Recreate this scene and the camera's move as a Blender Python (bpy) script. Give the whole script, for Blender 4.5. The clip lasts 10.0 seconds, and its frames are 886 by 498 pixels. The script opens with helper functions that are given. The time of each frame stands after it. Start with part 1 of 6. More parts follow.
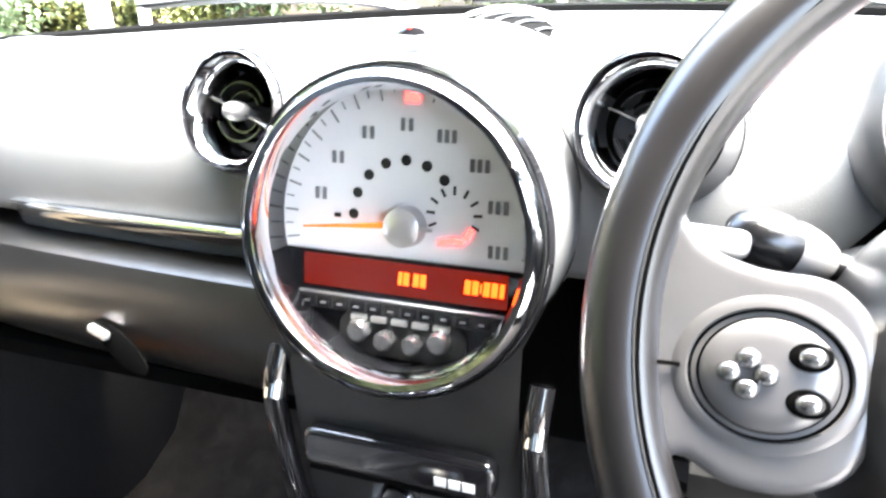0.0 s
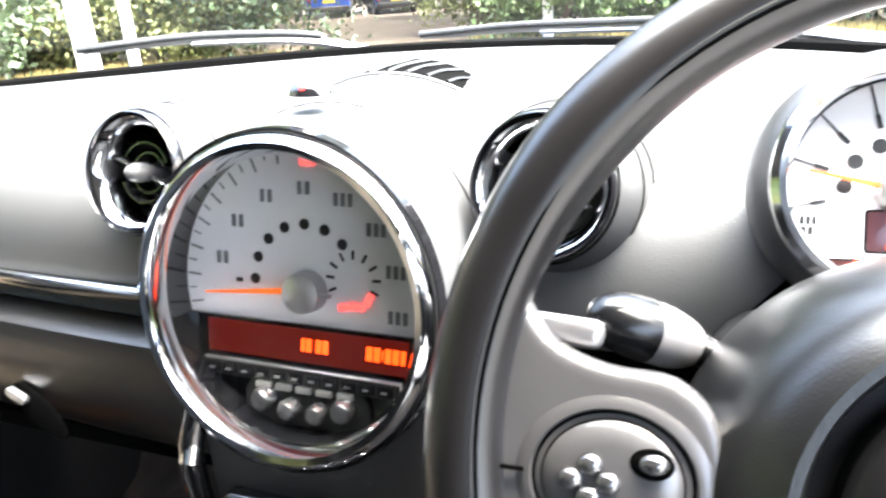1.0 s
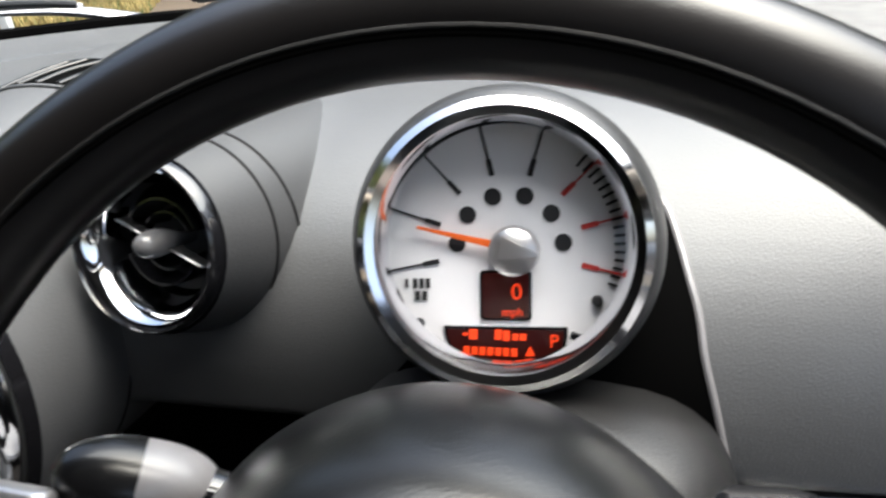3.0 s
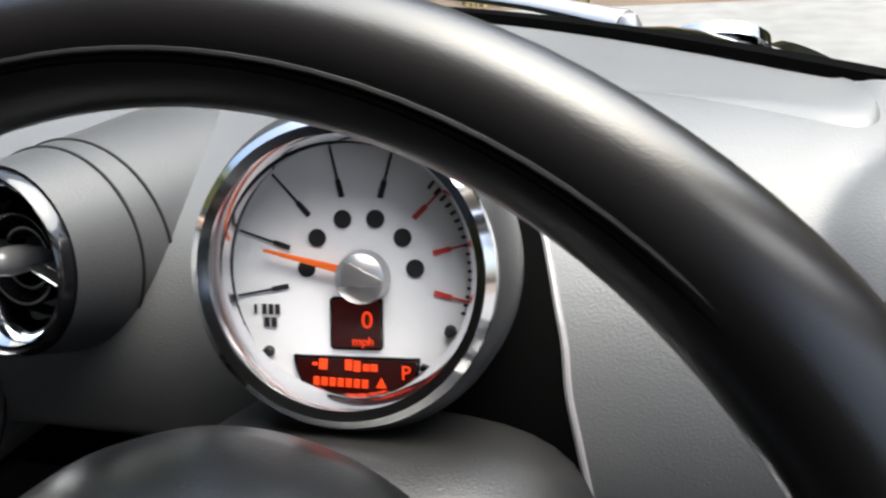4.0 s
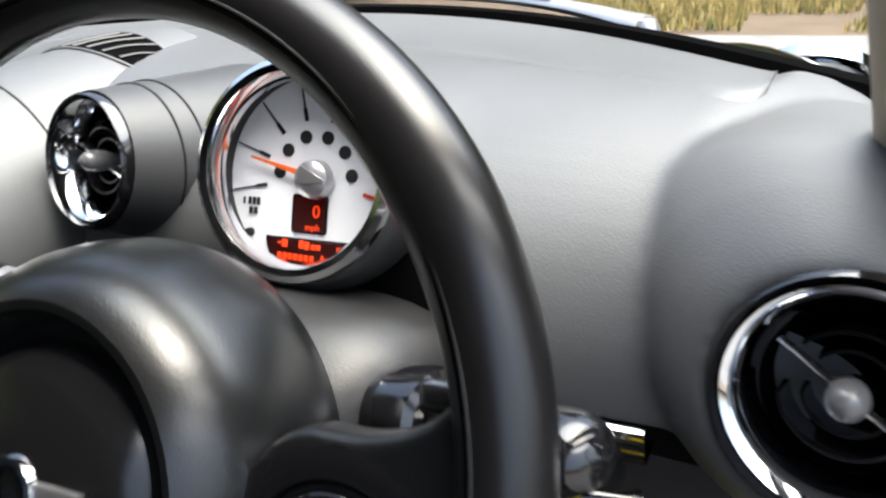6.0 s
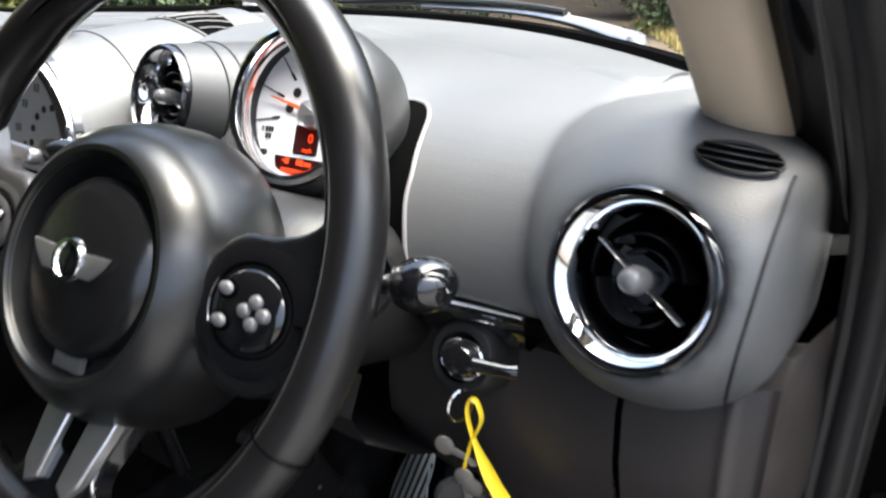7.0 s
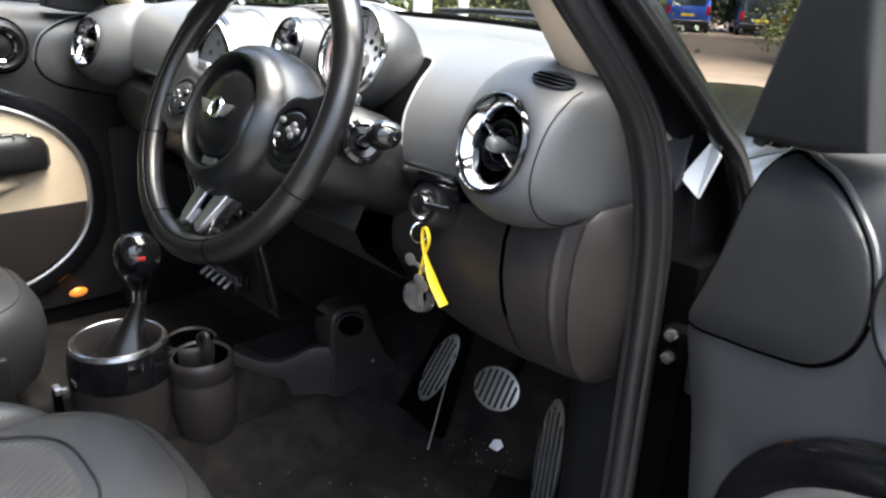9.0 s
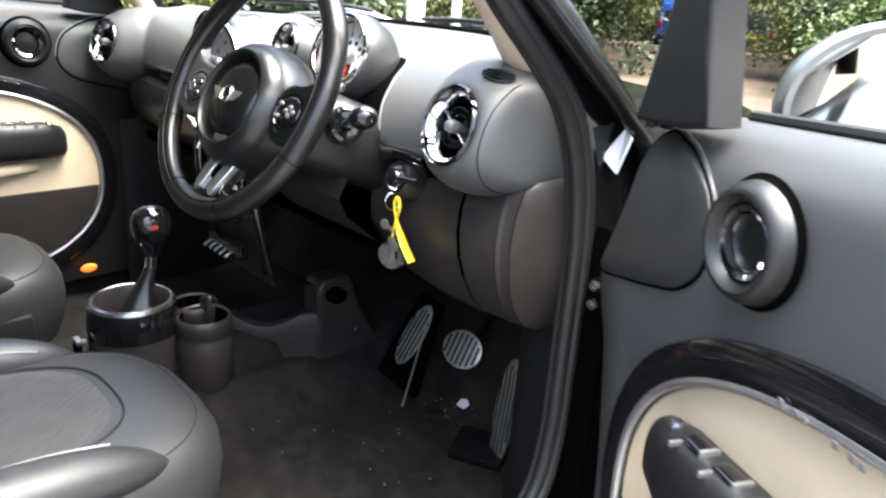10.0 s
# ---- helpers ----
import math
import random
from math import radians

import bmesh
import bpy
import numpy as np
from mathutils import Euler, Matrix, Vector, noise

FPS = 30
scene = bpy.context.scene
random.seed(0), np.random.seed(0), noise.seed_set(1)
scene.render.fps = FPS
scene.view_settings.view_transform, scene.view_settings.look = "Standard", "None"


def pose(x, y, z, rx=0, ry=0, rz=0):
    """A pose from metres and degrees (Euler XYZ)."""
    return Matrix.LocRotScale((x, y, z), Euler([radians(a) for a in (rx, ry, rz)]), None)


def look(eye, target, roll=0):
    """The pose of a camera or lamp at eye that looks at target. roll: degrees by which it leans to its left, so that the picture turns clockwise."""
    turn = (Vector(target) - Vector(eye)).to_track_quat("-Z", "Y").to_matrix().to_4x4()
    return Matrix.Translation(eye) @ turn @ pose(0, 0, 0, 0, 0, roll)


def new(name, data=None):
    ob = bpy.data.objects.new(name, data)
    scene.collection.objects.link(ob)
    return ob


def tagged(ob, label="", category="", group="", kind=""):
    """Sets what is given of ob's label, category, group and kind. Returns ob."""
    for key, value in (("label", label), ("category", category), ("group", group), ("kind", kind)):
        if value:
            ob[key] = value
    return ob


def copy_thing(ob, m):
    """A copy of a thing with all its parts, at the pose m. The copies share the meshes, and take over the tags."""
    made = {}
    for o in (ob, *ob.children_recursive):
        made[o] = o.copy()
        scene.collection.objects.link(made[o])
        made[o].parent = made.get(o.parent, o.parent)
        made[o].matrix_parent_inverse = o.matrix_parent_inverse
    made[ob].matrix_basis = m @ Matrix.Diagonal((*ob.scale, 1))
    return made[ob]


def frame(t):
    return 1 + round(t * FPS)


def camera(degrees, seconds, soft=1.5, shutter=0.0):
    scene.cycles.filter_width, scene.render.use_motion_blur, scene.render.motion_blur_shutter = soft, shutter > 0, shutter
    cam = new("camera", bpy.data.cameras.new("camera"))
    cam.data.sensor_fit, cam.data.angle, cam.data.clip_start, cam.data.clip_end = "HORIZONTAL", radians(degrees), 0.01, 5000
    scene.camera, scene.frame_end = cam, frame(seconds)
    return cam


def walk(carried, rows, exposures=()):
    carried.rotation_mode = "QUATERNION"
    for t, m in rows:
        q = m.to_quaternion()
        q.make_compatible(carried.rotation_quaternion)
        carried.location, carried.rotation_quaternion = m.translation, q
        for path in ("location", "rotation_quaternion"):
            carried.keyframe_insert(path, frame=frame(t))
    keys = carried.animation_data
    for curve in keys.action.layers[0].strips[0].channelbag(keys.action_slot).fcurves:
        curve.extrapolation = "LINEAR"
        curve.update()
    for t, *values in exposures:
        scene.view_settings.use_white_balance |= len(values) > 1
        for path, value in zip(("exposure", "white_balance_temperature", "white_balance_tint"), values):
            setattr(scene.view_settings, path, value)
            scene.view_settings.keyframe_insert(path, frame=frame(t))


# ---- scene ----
cam = camera(62.0, 10.0, soft=2.3, shutter=0.5)
PATH = [
    (0, (0.2031, -0.4569, 1.1684), (-0.4929, 1.2573, 0.4087), -2.69),
    (0.5, (0.2237, -0.4352, 1.1820), (-0.4776, 1.2885, 0.4492), -3.02),
    (1, (0.2547, -0.4100, 1.1890), (-0.4368, 1.3228, 0.4683), -3.97),
    (1.5, (0.2837, -0.3865, 1.1943), (-0.3444, 1.3695, 0.4718), -4.14),
    (2, (0.3208, -0.3567, 1.2036), (-0.2278, 1.4105, 0.4447), -3.96),
    (2.5, (0.3570, -0.3114, 1.2139), (-0.1605, 1.4226, 0.3623), -4.94),
    (3, (0.3913, -0.2782, 1.2174), (-0.0989, 1.4325, 0.3046), -5.11),
    (4.5, (0.4746, -0.2359, 1.2031), (-0.0915, 1.4570, 0.3011), -3.92),
    (5, (0.4938, -0.2388, 1.1847), (-0.1627, 1.4487, 0.3353), -2.62),
    (6.3, (0.6352, -0.3375, 1.2040), (-0.2876, 1.2306, 0.3736), -3.25),
    (6.5, (0.6657, -0.3497, 1.1940), (-0.3061, 1.1988, 0.3830), -1.97),
    (7, (0.7478, -0.4028, 1.1871), (-0.3017, 1.1186, 0.4228), -0.22),
    (7.5, (0.8490, -0.4582, 1.1825), (-0.2810, 1.0138, 0.4368), 0.24),
    (8, (0.9781, -0.5076, 1.1866), (-0.2604, 0.8680, 0.4292), 1.01),
    (8.5, (1.0688, -0.5476, 1.1802), (-0.2452, 0.7701, 0.4474), 1.65),
    (9, (1.1454, -0.5854, 1.1739), (-0.2215, 0.6965, 0.4751), 2.54),
    (9.5, (1.2247, -0.6238, 1.1736), (-0.1671, 0.6451, 0.5007), 3.18),
    (10, (1.3154, -0.6931, 1.1822), (-0.0430, 0.6107, 0.5078), 3.80),
]
EXPOSURES = [(t, stops, 6300, 5.5) for t, stops in ((0.0, 6.4), (0.5, 6.05), (1.0, 5.3), (1.5, 4.2), (2.5, 2.88), (3.2, 2.6), (5.0, 2.68), (6.3, 3.0), (7.0, 3.3), (8.0, 3.1), (8.5, 3.25), (9.0, 3.6), (9.5, 3.75), (10.0, 3.9))]
walk(cam, [(t, look(eye, target, roll)) for t, eye, target, roll in PATH], EXPOSURES)

# ---- light ----
SUN_EL, SUN_AZ = radians(72), radians(60)
world = bpy.data.worlds.new("sky")
scene.world = world
world.use_nodes = True
wn = world.node_tree.nodes
sky = wn.new("ShaderNodeTexSky")
sky.sky_type, sky.sun_disc, sky.sun_elevation, sky.sun_rotation = "NISHITA", False, SUN_EL, SUN_AZ
sky.air_density, sky.dust_density, sky.ozone_density = 1.0, 8.0, 1.0
world.node_tree.links.new(sky.outputs[0], wn["Background"].inputs[0])
wn["Background"].inputs[1].default_value = 0.09
sun = new("sun", bpy.data.lights.new("sun", "SUN"))
sun.data.energy, sun.data.angle, sun.data.color = 1.4, radians(76), (1.0, 0.978, 0.968)
sun_from = Vector((math.sin(SUN_AZ) * math.cos(SUN_EL), math.cos(SUN_AZ) * math.cos(SUN_EL), math.sin(SUN_EL)))
sun.rotation_mode = "QUATERNION"
sun.rotation_quaternion = sun_from.to_track_quat("Z", "Y")


# ---- materials ----
def material(name, color, rough=0.5, metal=0.0, vary=0.25, scale=30.0, bump=0.0, bump_scale=400.0, cells=False,
             coat=0.0, spec=0.5, emit=None, power=0.0, stain=0.0, sheen=0.0, rough_vary=0.12):
    m = bpy.data.materials.new(name)
    m.use_nodes = True
    n, l = m.node_tree.nodes, m.node_tree.links
    b = n["Principled BSDF"]
    co = n.new("ShaderNodeTexCoord")
    b.inputs["Roughness"].default_value, b.inputs["Metallic"].default_value = rough, metal
    b.inputs["Specular IOR Level"].default_value = spec
    b.inputs["Coat Weight"].default_value = coat
    b.inputs["Coat Roughness"].default_value = 0.09
    b.inputs["Sheen Weight"].default_value = sheen
    t = n.new("ShaderNodeTexNoise")
    t.inputs["Scale"].default_value, t.inputs["Detail"].default_value = scale, 6
    l.new(co.outputs["Object"], t.inputs["Vector"])
    big = n.new("ShaderNodeTexNoise")
    big.inputs["Scale"].default_value, big.inputs["Detail"].default_value = scale * 0.13, 3
    l.new(co.outputs["Object"], big.inputs["Vector"])
    add = n.new("ShaderNodeMath")
    add.operation = "ADD"
    l.new(t.outputs[0], add.inputs[0])
    l.new(big.outputs[0], add.inputs[1])
    ramp = n.new("ShaderNodeMapRange")
    ramp.inputs[1].default_value, ramp.inputs[2].default_value = 0.6, 1.4
    ramp.inputs[3].default_value, ramp.inputs[4].default_value = 1 - vary, 1 + vary
    l.new(add.outputs[0], ramp.inputs[0])
    mul = n.new("ShaderNodeMix")
    mul.data_type, mul.blend_type = "RGBA", "MULTIPLY"
    mul.inputs[0].default_value = 1.0
    mul.inputs[6].default_value = (*color, 1)
    l.new(ramp.outputs[0], mul.inputs[7])
    l.new(mul.outputs[2], b.inputs["Base Color"])
    rr = n.new("ShaderNodeMapRange")
    rr.inputs[1].default_value, rr.inputs[2].default_value = 0.3, 0.7
    rr.inputs[3].default_value, rr.inputs[4].default_value = max(0.02, rough * (1 - rough_vary)), min(1, rough * (1 + rough_vary))
    l.new(big.outputs[0], rr.inputs[0])
    l.new(rr.outputs[0], b.inputs["Roughness"])
    if stain:
        st = n.new("ShaderNodeTexNoise")
        st.inputs["Scale"].default_value, st.inputs["Detail"].default_value, st.inputs["Distortion"].default_value = 19.0, 12, 0.5
        l.new(co.outputs["Object"], st.inputs["Vector"])
        sr = n.new("ShaderNodeMapRange")
        sr.inputs[1].default_value, sr.inputs[2].default_value, sr.inputs[4].default_value = 0.49, 0.64, stain
        l.new(st.outputs[0], sr.inputs[0])
        dust = n.new("ShaderNodeMix")
        dust.data_type = "RGBA"
        dust.inputs[7].default_value = (0.030, 0.027, 0.026, 1)
        l.new(sr.outputs[0], dust.inputs[0])
        l.new(mul.outputs[2], dust.inputs[6])
        l.new(dust.outputs[2], b.inputs["Base Color"])
    if bump:
        if cells:
            g = n.new("ShaderNodeTexVoronoi")
            g.inputs["Scale"].default_value = bump_scale
        else:
            g = n.new("ShaderNodeTexNoise")
            g.inputs["Scale"].default_value, g.inputs["Detail"].default_value = bump_scale, 4
        l.new(co.outputs["Object"], g.inputs["Vector"])
        bp = n.new("ShaderNodeBump")
        bp.inputs["Strength"].default_value, bp.inputs["Distance"].default_value = bump, 0.001
        l.new(g.outputs[0], bp.inputs["Height"])
        l.new(bp.outputs[0], b.inputs["Normal"])
    if emit:
        b.inputs["Emission Color"].default_value = (*emit, 1)
        b.inputs["Emission Strength"].default_value = power
    return m


def glass_material(name, tint, gloss):
    m = bpy.data.materials.new(name)
    m.use_nodes = True
    n, l = m.node_tree.nodes, m.node_tree.links
    n.remove(n["Principled BSDF"])
    tr, gl, mx = (n.new("ShaderNode" + k) for k in ("BsdfTransparent", "BsdfGlossy", "MixShader"))
    tr.inputs[0].default_value = (*tint, 1)
    gl.inputs["Roughness"].default_value = 0.01
    mx.inputs[0].default_value = gloss
    l.new(tr.outputs[0], mx.inputs[1])
    l.new(gl.outputs[0], mx.inputs[2])
    l.new(mx.outputs[0], n["Material Output"].inputs[0])
    return m


M = {
    "dash": material("dash_plastic", (0.068, 0.0695, 0.0712), 0.45, spec=0.6, bump=0.12, bump_scale=900, cells=True, scale=12, vary=0.12),
    "doortrim": material("door_trim", (0.058, 0.0586, 0.06), 0.38, spec=0.75, bump=0.12, bump_scale=900, cells=True, scale=12, vary=0.12),
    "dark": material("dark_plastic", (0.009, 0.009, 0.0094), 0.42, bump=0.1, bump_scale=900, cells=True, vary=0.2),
    "warm": material("warm_dark_plastic", (0.025, 0.0215, 0.0205), 0.40, spec=0.42, bump=0.12, bump_scale=800, cells=True, vary=0.2),
    "gloss": material("piano_black", (0.006, 0.006, 0.007), 0.08, coat=0.6, vary=0.1, scale=8),
    "slat": material("vent_black", (0.006, 0.006, 0.0064), 0.25, spec=0.4, vary=0.1),
    "void2": material("slat_black", (0.007, 0.007, 0.0074), 0.6, spec=0.25, vary=0.1),
    "matt": material("matt_dark_plastic", (0.011, 0.011, 0.0115), 0.65, bump=0.15, bump_scale=800, cells=True, vary=0.15, spec=0.3),
    "grit": material("pale_grit", (0.12, 0.1, 0.08), 0.9, vary=0.4, scale=300),
    "glove": material("glovebox_plastic", (0.0035, 0.0036, 0.0038), 0.30, bump=0.12, bump_scale=900, cells=True, scale=12, vary=0.12),
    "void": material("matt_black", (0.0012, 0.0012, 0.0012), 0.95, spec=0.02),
    "leather": material("wheel_leather", (0.0080, 0.0074, 0.0076), 0.31, spec=0.55, bump=0.035, bump_scale=1600, cells=True, vary=0.2, scale=40),
    "seat": material("seat_leather", (0.021, 0.0216, 0.0226), 0.45, bump=0.15, bump_scale=500, cells=True, vary=0.2),
    "cloth": material("seat_cloth", (0.021, 0.0215, 0.0225), 0.9, bump=0.6, bump_scale=900, vary=0.3, sheen=0.08),
    "stitch": material("dark_grey_stitching", (0.02, 0.02, 0.02), 0.5),
    "thread": material("grey_thread", (0.35, 0.35, 0.35), 0.8),
    "chrome": material("chrome", (0.75, 0.76, 0.78), 0.06, metal=1.0, vary=0.04, scale=20),
    "ringmetal": material("dial_ring_metal", (0.74, 0.74, 0.76), 0.1, metal=1.0, vary=0.06, scale=40),
    "satin": material("satin_silver", (0.48, 0.47, 0.47), 0.32, metal=0.85, vary=0.1, scale=60, bump=0.05),
    "alu": material("brushed_metal", (0.5, 0.48, 0.44), 0.35, metal=0.9, vary=0.2, scale=90, bump=0.1),
    "dial": material("dial_white", (0.86, 0.85, 0.86), 0.55, vary=0.03),
    "ink": material("dial_black", (0.012, 0.012, 0.013), 0.6),
    "faint": material("dial_glare_grey", (0.2, 0.2, 0.21), 0.6),
    "red": material("dial_red", (0.6, 0.05, 0.04), 0.6),
    "redlamp": material("red_lamp", (0.7, 0.05, 0.05), 0.5, emit=(1.0, 0.06, 0.05), power=0.09),
    "orange": material("needle_orange", (0.6, 0.1, 0.012), 0.5, emit=(1.0, 0.16, 0.01), power=0.02),
    "lcd": material("display_red", (0.012, 0.001, 0.001), 0.3, emit=(1.0, 0.03, 0.004), power=0.0028),
    "glyph": material("display_glyph", (0.4, 0.03, 0.004), 0.5, emit=(1.0, 0.048, 0.003), power=0.15),
    "beige": material("beige_leather", (0.62, 0.5, 0.35), 0.55, bump=0.25, bump_scale=500, cells=True, vary=0.08),
    "pillar": material("beige_pillar", (0.55, 0.46, 0.35), 0.75, bump=0.4, bump_scale=900, vary=0.06),
    "headliner": material("headliner", (0.045, 0.043, 0.042), 0.9, bump=0.3, bump_scale=800, vary=0.05),
    "carpet": material("carpet", (0.0105, 0.0095, 0.0091), 0.95, bump=1.0, bump_scale=500, vary=0.6, scale=22, spec=0.12, stain=0.32),
    "rubber": material("rubber", (0.0085, 0.0085, 0.009), 0.5, bump=0.15, bump_scale=500, vary=0.2),
    "paint": material("black_paint", (0.005, 0.005, 0.0055), 0.1, spec=0.35, coat=0.3, vary=0.1, scale=6),
    "yellow": material("yellow_ribbon", (0.85, 0.6, 0.02), 0.5, vary=0.1, bump=0.3, bump_scale=600),
    "amber": material("amber_lens", (0.8, 0.25, 0.03), 0.25, emit=(1.0, 0.3, 0.05), power=0.05),
    "white": material("white_plastic", (0.75, 0.76, 0.77), 0.5, vary=0.05),
    "paper": material("crumpled_paper", (0.6, 0.6, 0.66), 0.6, vary=0.2, scale=60),
    "mirror": material("mirror_glass", (0.9, 0.9, 0.9), 0.01, metal=1.0, vary=0.0),
    "asphalt": material("asphalt", (0.13, 0.128, 0.126), 0.9, bump=1.0, bump_scale=160, vary=0.3, scale=4),
    "earth": material("dry_earth", (0.075, 0.053, 0.034), 0.95, bump=1.0, bump_scale=60, vary=0.4, scale=1.6),
    "grass": material("dry_grass", (0.38, 0.29, 0.105), 0.8, vary=0.4, scale=3),
    "grass2": material("green_grass", (0.11, 0.13, 0.035), 0.8, vary=0.4, scale=3),
    "leaf": material("leaf_green", (0.07, 0.11, 0.026), 0.55, vary=0.6, scale=1.3),
    "leaf2": material("leaf_yellow_green", (0.14, 0.15, 0.04), 0.55, vary=0.5, scale=1.1),
    "leaf3": material("leaf_dark", (0.035, 0.058, 0.018), 0.55, vary=0.5, scale=1.2),
    "bark": material("bark", (0.17, 0.13, 0.1), 0.9, bump=1.0, bump_scale=40, vary=0.5, scale=8),
    "bluecar": material("blue_paint", (0.03, 0.1, 0.5), 0.25, coat=0.7, vary=0.1, scale=3),
    "darkcar": material("dark_car_paint", (0.03, 0.035, 0.045), 0.25, coat=0.7),
    "pane": material("tinted_pane", (0.02, 0.025, 0.03), 0.08, vary=0.05),
    "tail": material("tail_lamp", (0.35, 0.015, 0.015), 0.2),
    "plate": material("yellow_plate", (0.8, 0.6, 0.05), 0.5),
    "concrete": material("weathered_white_post", (0.6, 0.6, 0.58), 0.8, bump=0.5, bump_scale=80, vary=0.2, scale=9),
}
M["hood"] = material("dial_housing", (0.026, 0.0265, 0.0275), 0.42, spec=0.5, bump=0.12, bump_scale=900, cells=True, scale=12, vary=0.12)
M["hood2"] = material("vent_housing", (0.036, 0.0368, 0.038), 0.45, spec=0.5, bump=0.12, bump_scale=900, cells=True, scale=12, vary=0.12)
M["shroud"] = material("column_shroud_plastic", (0.0095, 0.0093, 0.0093), 0.42, spec=0.45, bump=0.12, bump_scale=900, cells=True, vary=0.15)
M["well"] = material("dial_well", (0.012, 0.012, 0.013), 0.6, vary=0.1)
M["glass"] = glass_material("windscreen_glass", (0.93, 0.95, 0.94), 0.025)
M["smoked"] = glass_material("smoked_glass", (0.12, 0.12, 0.12), 0.08)
M["lens"] = glass_material("dial_lens", (0.97, 0.97, 0.97), 0.025)


M["bulb"] = material("stalk_silver_paint", (0.17, 0.165, 0.168), 0.42, vary=0.12, scale=60, coat=0.3)
M["knob"] = material("vent_knob_paint", (0.11, 0.108, 0.11), 0.25, vary=0.12, scale=60, coat=0.3)
M["satin2"] = material("dark_satin", (0.24, 0.24, 0.243), 0.2, metal=0.9, vary=0.15, scale=50)


def ribs(m, scale):
    """Fine woven ribs across a cloth."""
    n, l = m.node_tree.nodes, m.node_tree.links
    w = n.new("ShaderNodeTexWave")
    w.wave_type, w.bands_direction = "BANDS", "DIAGONAL"
    w.inputs["Scale"].default_value, w.inputs["Distortion"].default_value = scale, 0.6
    co = n.new("ShaderNodeTexCoord")
    l.new(co.outputs["Object"], w.inputs["Vector"])
    bp = n.new("ShaderNodeBump")
    bp.inputs["Strength"].default_value, bp.inputs["Distance"].default_value = 0.5, 0.002
    l.new(w.outputs[1], bp.inputs["Height"])
    l.new(bp.outputs[0], n["Principled BSDF"].inputs["Normal"])


ribs(M["cloth"], 50)


# ---- mesh helpers ----
def finish(name, bm, mat, parent=None, label="", angle=40, solid=0.0):
    bmesh.ops.recalc_face_normals(bm, faces=bm.faces)
    me = bpy.data.meshes.new(name)
    if parent is not None:
        bm.transform(Matrix.Translation(parent.matrix_world.translation).inverted())
    bm.to_mesh(me)
    bm.free()
    me.materials.append(M[mat])
    me.shade_smooth()
    me.set_sharp_from_angle(angle=radians(angle))
    ob = new(name, me)
    ob.parent = parent
    if label:
        tagged(ob, label)
    return ob


def part(name, bm, mat, parent, label="", angle=40):
    top = parent
    base = parent.matrix_world.translation.copy()
    ob = finish(name, bm, mat, None, label, angle)
    while top.parent is not None:
        top = top.parent
    base = top.location
    ob.data.transform(Matrix.Translation(-Vector(base)))
    ob.parent = parent
    return ob


def thing(name, at, label, category, group="", kind=""):
    ob = new(name)
    ob.empty_display_size = 0.05
    ob.location = at
    return tagged(ob, label, category, group, kind)


def whole(name, bm, mat, label, category, group="", kind="", angle=40):
    """A thing of one mesh."""
    return tagged(finish(name, bm, mat, None, "", angle), label, category, group, kind)


def face_frame(c, tilt, yaw=0.0):
    """x right, y up along a face that leans away by tilt, z out of the face."""
    t, w = radians(tilt), radians(yaw)
    x = Vector((math.cos(w), math.sin(w), 0))
    u = Vector((-math.sin(w) * math.sin(t), math.cos(w) * math.sin(t), math.cos(t)))
    z = x.cross(u)
    m = Matrix((x, u, z)).transposed().to_4x4()
    m.translation = Vector(c)
    return m


def rings(loops, closed=True, cap=True, wrap=False):
    """A skin over loops of points with equal counts."""
    bm = bmesh.new()
    vs = [[bm.verts.new(p) for p in lp] for lp in loops]
    k = len(loops[0])
    rows = list(zip(vs, vs[1:])) + ([(vs[-1], vs[0])] if wrap else [])
    for a, b in rows:
        for i in range(k if closed else k - 1):
            j = (i + 1) % k
            try:
                bm.faces.new((a[i], a[j], b[j], b[i]))
            except ValueError:
                pass
    if cap and closed and not wrap:
        for lp in (vs[0], vs[-1]):
            try:
                bm.faces.new(lp)
            except ValueError:
                pass
    return bm


def circle(r, z=0.0, n=48, cx=0.0, cy=0.0, ry=None):
    return [Vector((cx + r * math.cos(2 * math.pi * i / n), cy + (r if ry is None else ry) * math.sin(2 * math.pi * i / n), z)) for i in range(n)]


def lathe(profile, n=48, m=None, cap=False, a0=0.0, a1=360.0):
    full = abs(a1 - a0) >= 360
    steps = n if full else n + 1
    loops = []
    for i in range(steps):
        a = radians(a0 + (a1 - a0) * i / n)
        loops.append([Vector((r * math.cos(a), r * math.sin(a), z)) for r, z in profile])
    bm = rings(loops, closed=False, cap=False, wrap=full)
    bmesh.ops.remove_doubles(bm, verts=bm.verts, dist=1e-6)
    if m is not None:
        bm.transform(m)
    return bm


